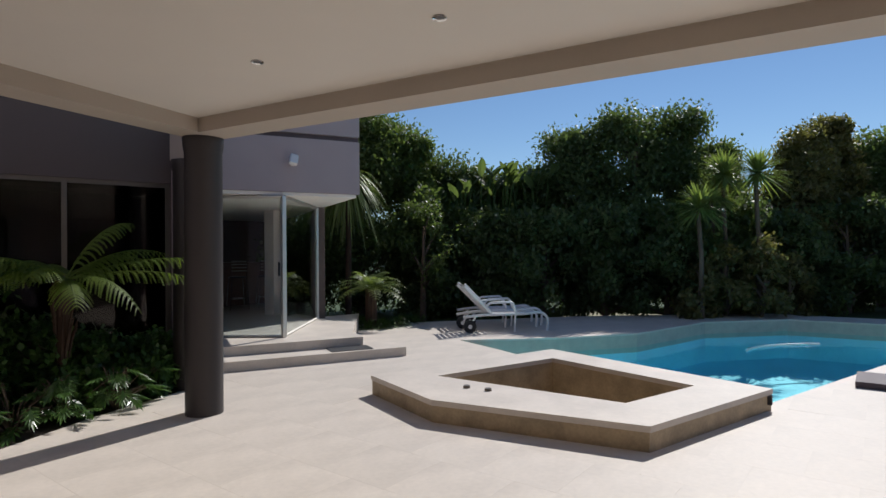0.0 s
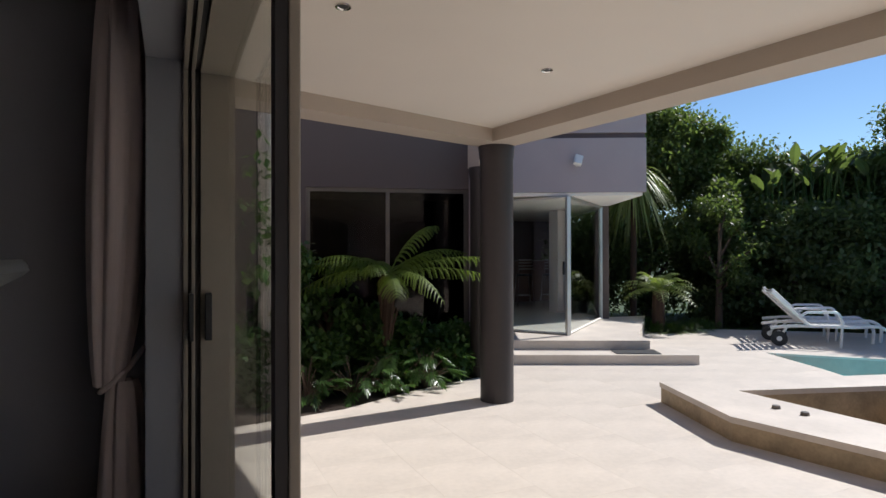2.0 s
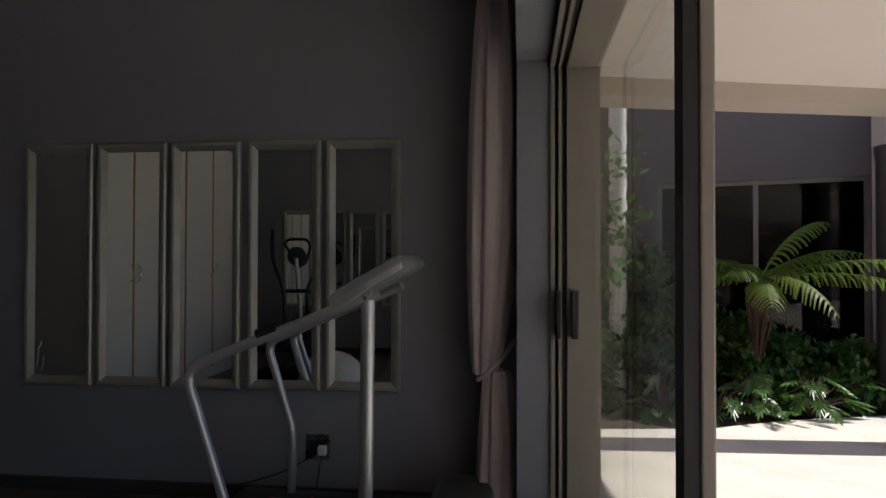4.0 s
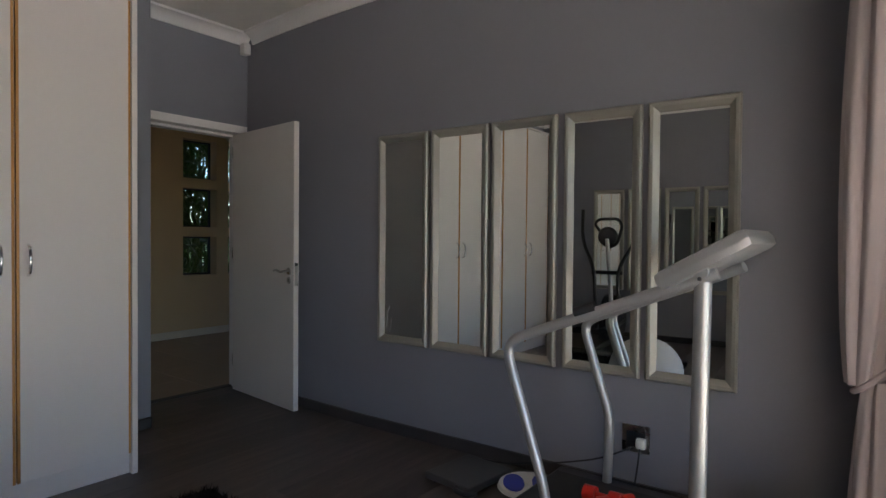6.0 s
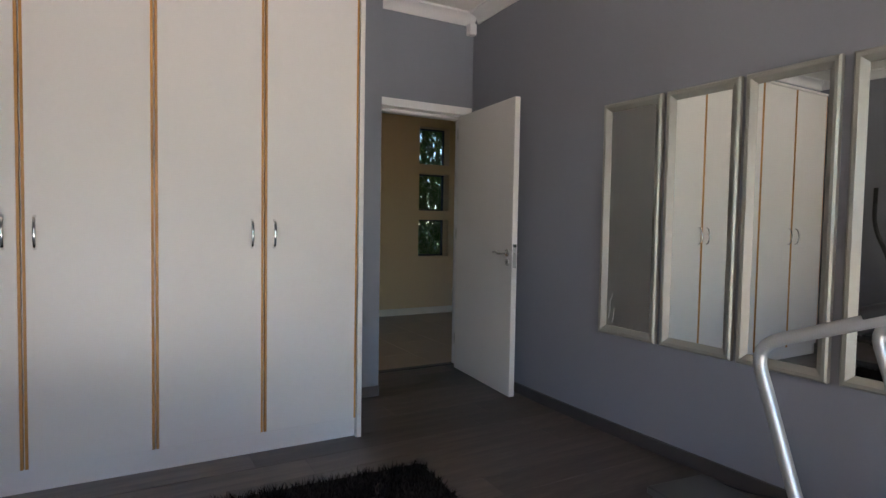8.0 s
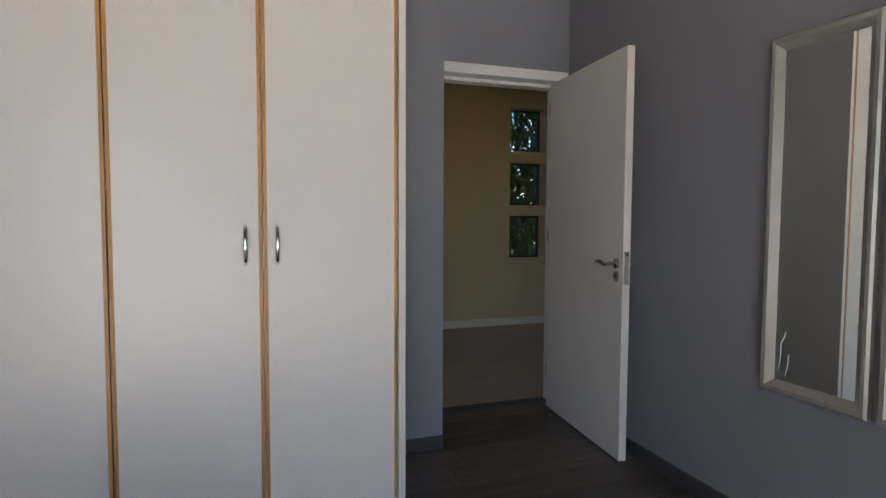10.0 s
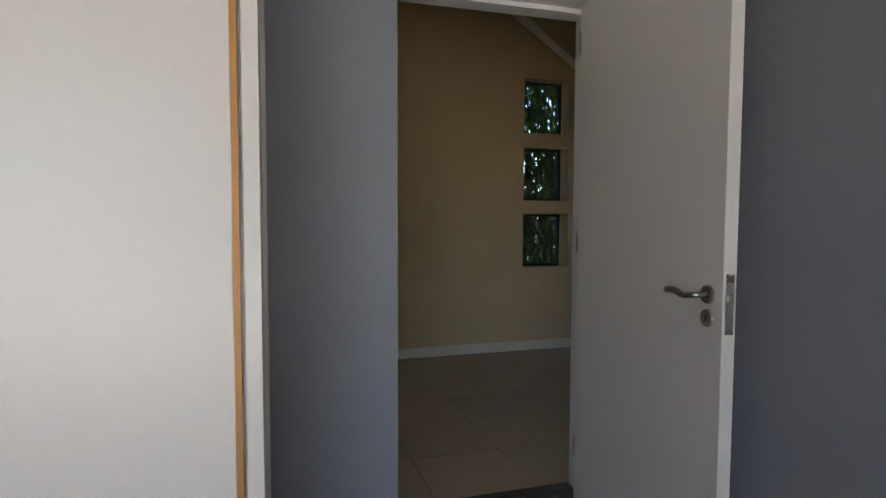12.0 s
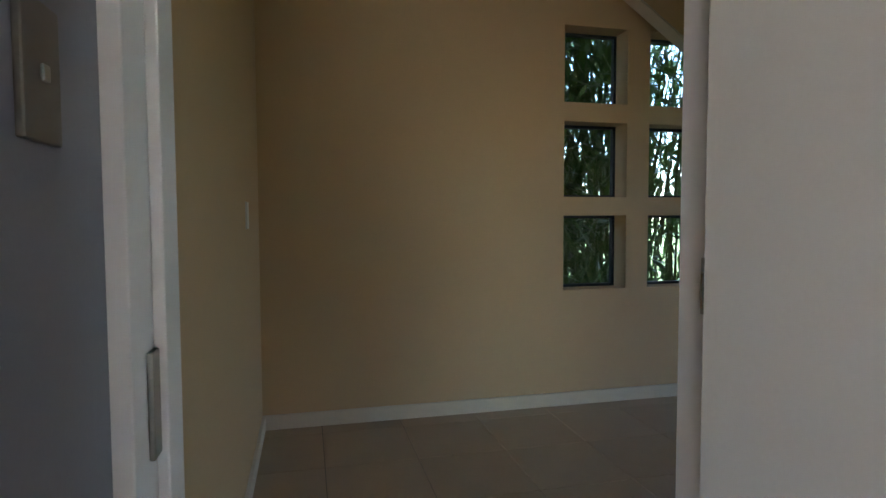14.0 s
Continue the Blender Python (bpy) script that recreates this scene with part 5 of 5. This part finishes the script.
for a, e, ln, dr in ((-0.24, 0.36, 1.42, 0.24), (-0.33, 0.22, 1.42, 0.3), (0.12, 1.02, 1.3, 0.42), (-0.95, 0.35, 0.78, 0.75), (-1.75, 0.2, 0.5, 0.7),
                     (0.3, 0.6, 1.15, 0.45), (2.75, 0.5, 1.15, 0.5), (2.45, 0.5, 0.95, 0.5), (1.5, 0.6, 0.8, 0.5), (0.12, 0.62, 1.25, 0.4), (3.1, 0.62, 1.05, 0.45), (-2.5, 0.7, 0.6, 0.6), (2.95, 0.25, 1.15, 0.5), (0.75, 0.45, 0.95, 0.5), (2.1, 0.7, 0.8, 0.5), (-3.05, 0.5, 0.8, 0.6)):
    bm = bmesh.new()
    frond(bm, FERN, a, e, ln, rng, droop=dr)
    flat_part("frond", bm, L_FERN, fern)


x, y = at_view(656, 11.6)
cy = base("cycad", (x, y, -0.34), "cycad with a wide arching crown of light green fronds", "cycad")
part("trunk", T([(x, y, -0.34), (x, y, 0.55)], [0.13, 0.11], 10), M_FERNTRUNK, cy)
rng = np.random.default_rng(112)
for k in range(34):
    bm = bmesh.new()
    frond(bm, (x, y, 0.55), k * 2.4, rng.uniform(0.2, 1.1), rng.uniform(0.75, 0.95), rng, pinna=0.2, droop=0.55, n=14, hang=0.2)
    flat_part("frond", bm, L_YUCCA, cy)


def lobed(bm, at, a, e, size, rng):
    """A deeply cut leaf of a philodendron."""
    at = Vector(at)
    d = Vector((math.cos(a) * math.cos(e), math.sin(a) * math.cos(e), math.sin(e)))
    s = Vector((-math.sin(a), math.cos(a), 0))
    for k in range(-5, 6):
        t0 = 0.08 + 0.09 * (5 - abs(k)) + 0.05
        o = at + d * size * t0
        w = (s * (k / 5.0) * 0.9 + d * (0.75 - abs(k) * 0.12)).normalized()
        ln = size * (0.62 - 0.045 * abs(k))
        p = w.cross(d.cross(s)).normalized()
        bm.faces.new([bm.verts.new(o), bm.verts.new(o + w * ln * 0.55 + p * ln * 0.12), bm.verts.new(o + w * ln - Vector((0, 0, 0.12 * ln))), bm.verts.new(o + w * ln * 0.55 - p * ln * 0.12)])
    bm.faces.new([bm.verts.new(at), bm.verts.new(at + d * size * 0.5 + s * size * 0.09), bm.verts.new(at + d * size * 0.75), bm.verts.new(at + d * size * 0.5 - s * size * 0.09)])


for cx_, cy_, n, seed in ((2.62, 6.08, 48, 1), (2.2, 6.02, 42, 2), (2.95, 6.4, 22, 3), (3.3, 6.5, 20, 4), (1.75, 5.98, 36, 5), (1.25, 5.95, 34, 6)):
    rng = np.random.default_rng(150 + seed)
    ph = base("philodendron", (cx_, cy_, -0.25), "low philodendron with deeply cut glossy leaves", "plant", "philodendrons in the bed")
    for k in range(n):
        a, r = rng.uniform(0, 6.283), rng.uniform(0.05, 0.32)
        p = (cx_ + r * math.cos(a), cy_ + r * math.sin(a), -0.25 + rng.uniform(0.10, 0.42) * (1.25 - 1.2 * r))
        bm = bmesh.new()
        lobed(bm, p, a + rng.normal(0, 0.4), rng.uniform(-0.75, 0.2), rng.uniform(0.13, 0.23), rng)
        flat_part("leaf", bm, L_SHRUB, ph)
        part("stem", T([(cx_, cy_, -0.27), ((cx_ + p[0]) / 2, (cy_ + p[1]) / 2, p[2] * 0.6 - 0.08), p], 0.006, 4), M_BARK, ph)
for i, (x, y, h, w) in enumerate([(1.15, 6.75, 1.75, 0.5), (1.65, 6.85, 1.5, 0.45), (2.6, 6.65, 0.8, 0.45), (3.15, 6.6, 0.75, 0.4), (0.62, 6.3, 0.85, 0.35), (2.1, 6.75, 1.0, 0.45), (1.5, 6.3, 0.75, 0.35), (2.35, 6.3, 0.55, 0.3)]):
    tree("bed_shrub", x, y, h, w, "dark leafy shrub in the planting bed", 170 + i, L_SHRUB, low=0.05, clumps=24, per=150, size=0.05, peak=0.2, category="shrub")
pt = base("palm", (0.92, 6.35, -0.25), "slender pale ringed palm trunk with climbing leaves", "palm")
bm = bmesh.new()
zz = np.linspace(-0.26, 4.2, 60)
tube(bm, [(0.92, 6.35, z) for z in zz], [0.085 + (0.006 if k % 3 == 0 else 0) for k in range(60)], 14)
part("trunk", bm, M_PALM, pt, smooth=True)
rng = np.random.default_rng(180)
c0 = np.concatenate([rng.normal((0.85, 6.2, z), (0.13, 0.1, 0.1), (40, 3)) for z in (2.2, 1.75, 1.5, 1.1)])
cl_ = new("climber", leaves_mesh("climber", c0, 0.07, rng, L_SHRUB))
cl_.parent = pt
cl_.matrix_parent_inverse = pt.matrix_basis.inverted()

# foliage outside the hall windows
rng = np.random.default_rng(190)
for i, (x, y) in enumerate([(-8.1, 3.6), (-8.0, 4.5), (-8.3, 5.3), (-8.4, 6.2), (-8.2, 2.6), (-8.1, 7.0), (-9.0, 3.4), (-9.1, 4.4), (-9.0, 5.4), (-8.6, 7.8)]):
    bk = base("bamboo_clump", (x, y, -0.34), "dense bamboo with narrow leaves outside the hall", "bamboo", "bamboo at the hall windows")
    cm = bmesh.new()
    for k in range(34):
        px_, py_ = x + rng.normal(0, 0.16), y + rng.normal(0, 0.3)
        tube(cm, [(px_, py_, -0.34), (px_ + rng.normal(0, 0.1), py_ + rng.normal(0, 0.1), 1.6), (px_ + rng.normal(0, 0.3), py_ + rng.normal(0, 0.3), 3.6)], [0.012, 0.009, 0.004], 5)
    part("canes", cm, L_GRASS, bk)
    n = 3600 if y < 4.8 else 1700
    cpt = np.stack([rng.normal(x, 0.28, n), rng.normal(y, 0.4, n), rng.uniform(0.2, 3.6, n)], 1)
    lv = new("leaves", leaves_mesh("leaves", cpt, 0.036, rng, L_SHRUB, long=5.5, tilt=1.1))
    lv.parent = bk
    lv.matrix_parent_inverse = bk.matrix_basis.inverted()

# ---- floor pieces ----
PW, PL = 0.193, 1.29
me_p = mesh_of(box(bmesh.new(), 0.0008, PW - 0.0008, 0.0008, PL - 0.0008, -0.006, 0.0), "plank", M_PLANK)
rng = np.random.default_rng(7)
x = -4.42
while x < X1 + 0.02:
    y = Y0 - rng.uniform(0, PL)
    while y < Y1 + 0.05:
        a_, b_ = max(y, Y0), min(y + PL, Y1 + 0.07)
        if b_ - a_ > 0.03:
            piece("plank", me_p, Matrix.Translation((x, a_, 0)) @ Matrix.Diagonal((1, (b_ - a_) / PL, 1, 1)), floor_ob)
        y += PL
    x += PW
me_t = mesh_of(box(bmesh.new(), 0.002, 0.458, 0.002, 0.458, -0.006, 0.001), "tile", M_TILE)
for i in range(6):
    for j in range(11):
        x, y = -4.45 - 0.46 * (i + 1), 2.01 + 0.46 * j
        cut = max(0.0, -7.0 - x)
        piece("tile", me_t, Matrix.Translation((x + cut, y, 0)) @ Matrix.Diagonal((1 - cut / 0.46, 1, 1, 1)), hall_floor)


def inside(p, poly):
    x, y, hit = p[0], p[1], False
    for (ax, ay), (bx, by) in zip(poly, poly[1:] + poly[:1]):
        if (ay > y) != (by > y) and x < (bx - ax) * (y - ay) / (by - ay) + ax:
            hit = not hit
    return hit


SL = 0.6
me_s = mesh_of(box(bmesh.new(), 0.0004, SL - 0.0004, 0.0004, SL - 0.0004, -0.001, 0.0009), "slab", M_PAVE)
for i in range(19):
    for j in range(13):
        x, y = 0.35 + SL * i, -0.4 + SL * j + (SL / 2 if i % 2 else 0)
        ring = [(x + SL * u / 3, y + SL * v / 3) for u in range(4) for v in range(4)]
        if all(inside(p, TERRACE) and not inside(p, POOL) and not inside(p, SPA_OUT) for p in ring):
            piece("slab", me_s, Matrix.Translation((x, y, PAVE)), terr)
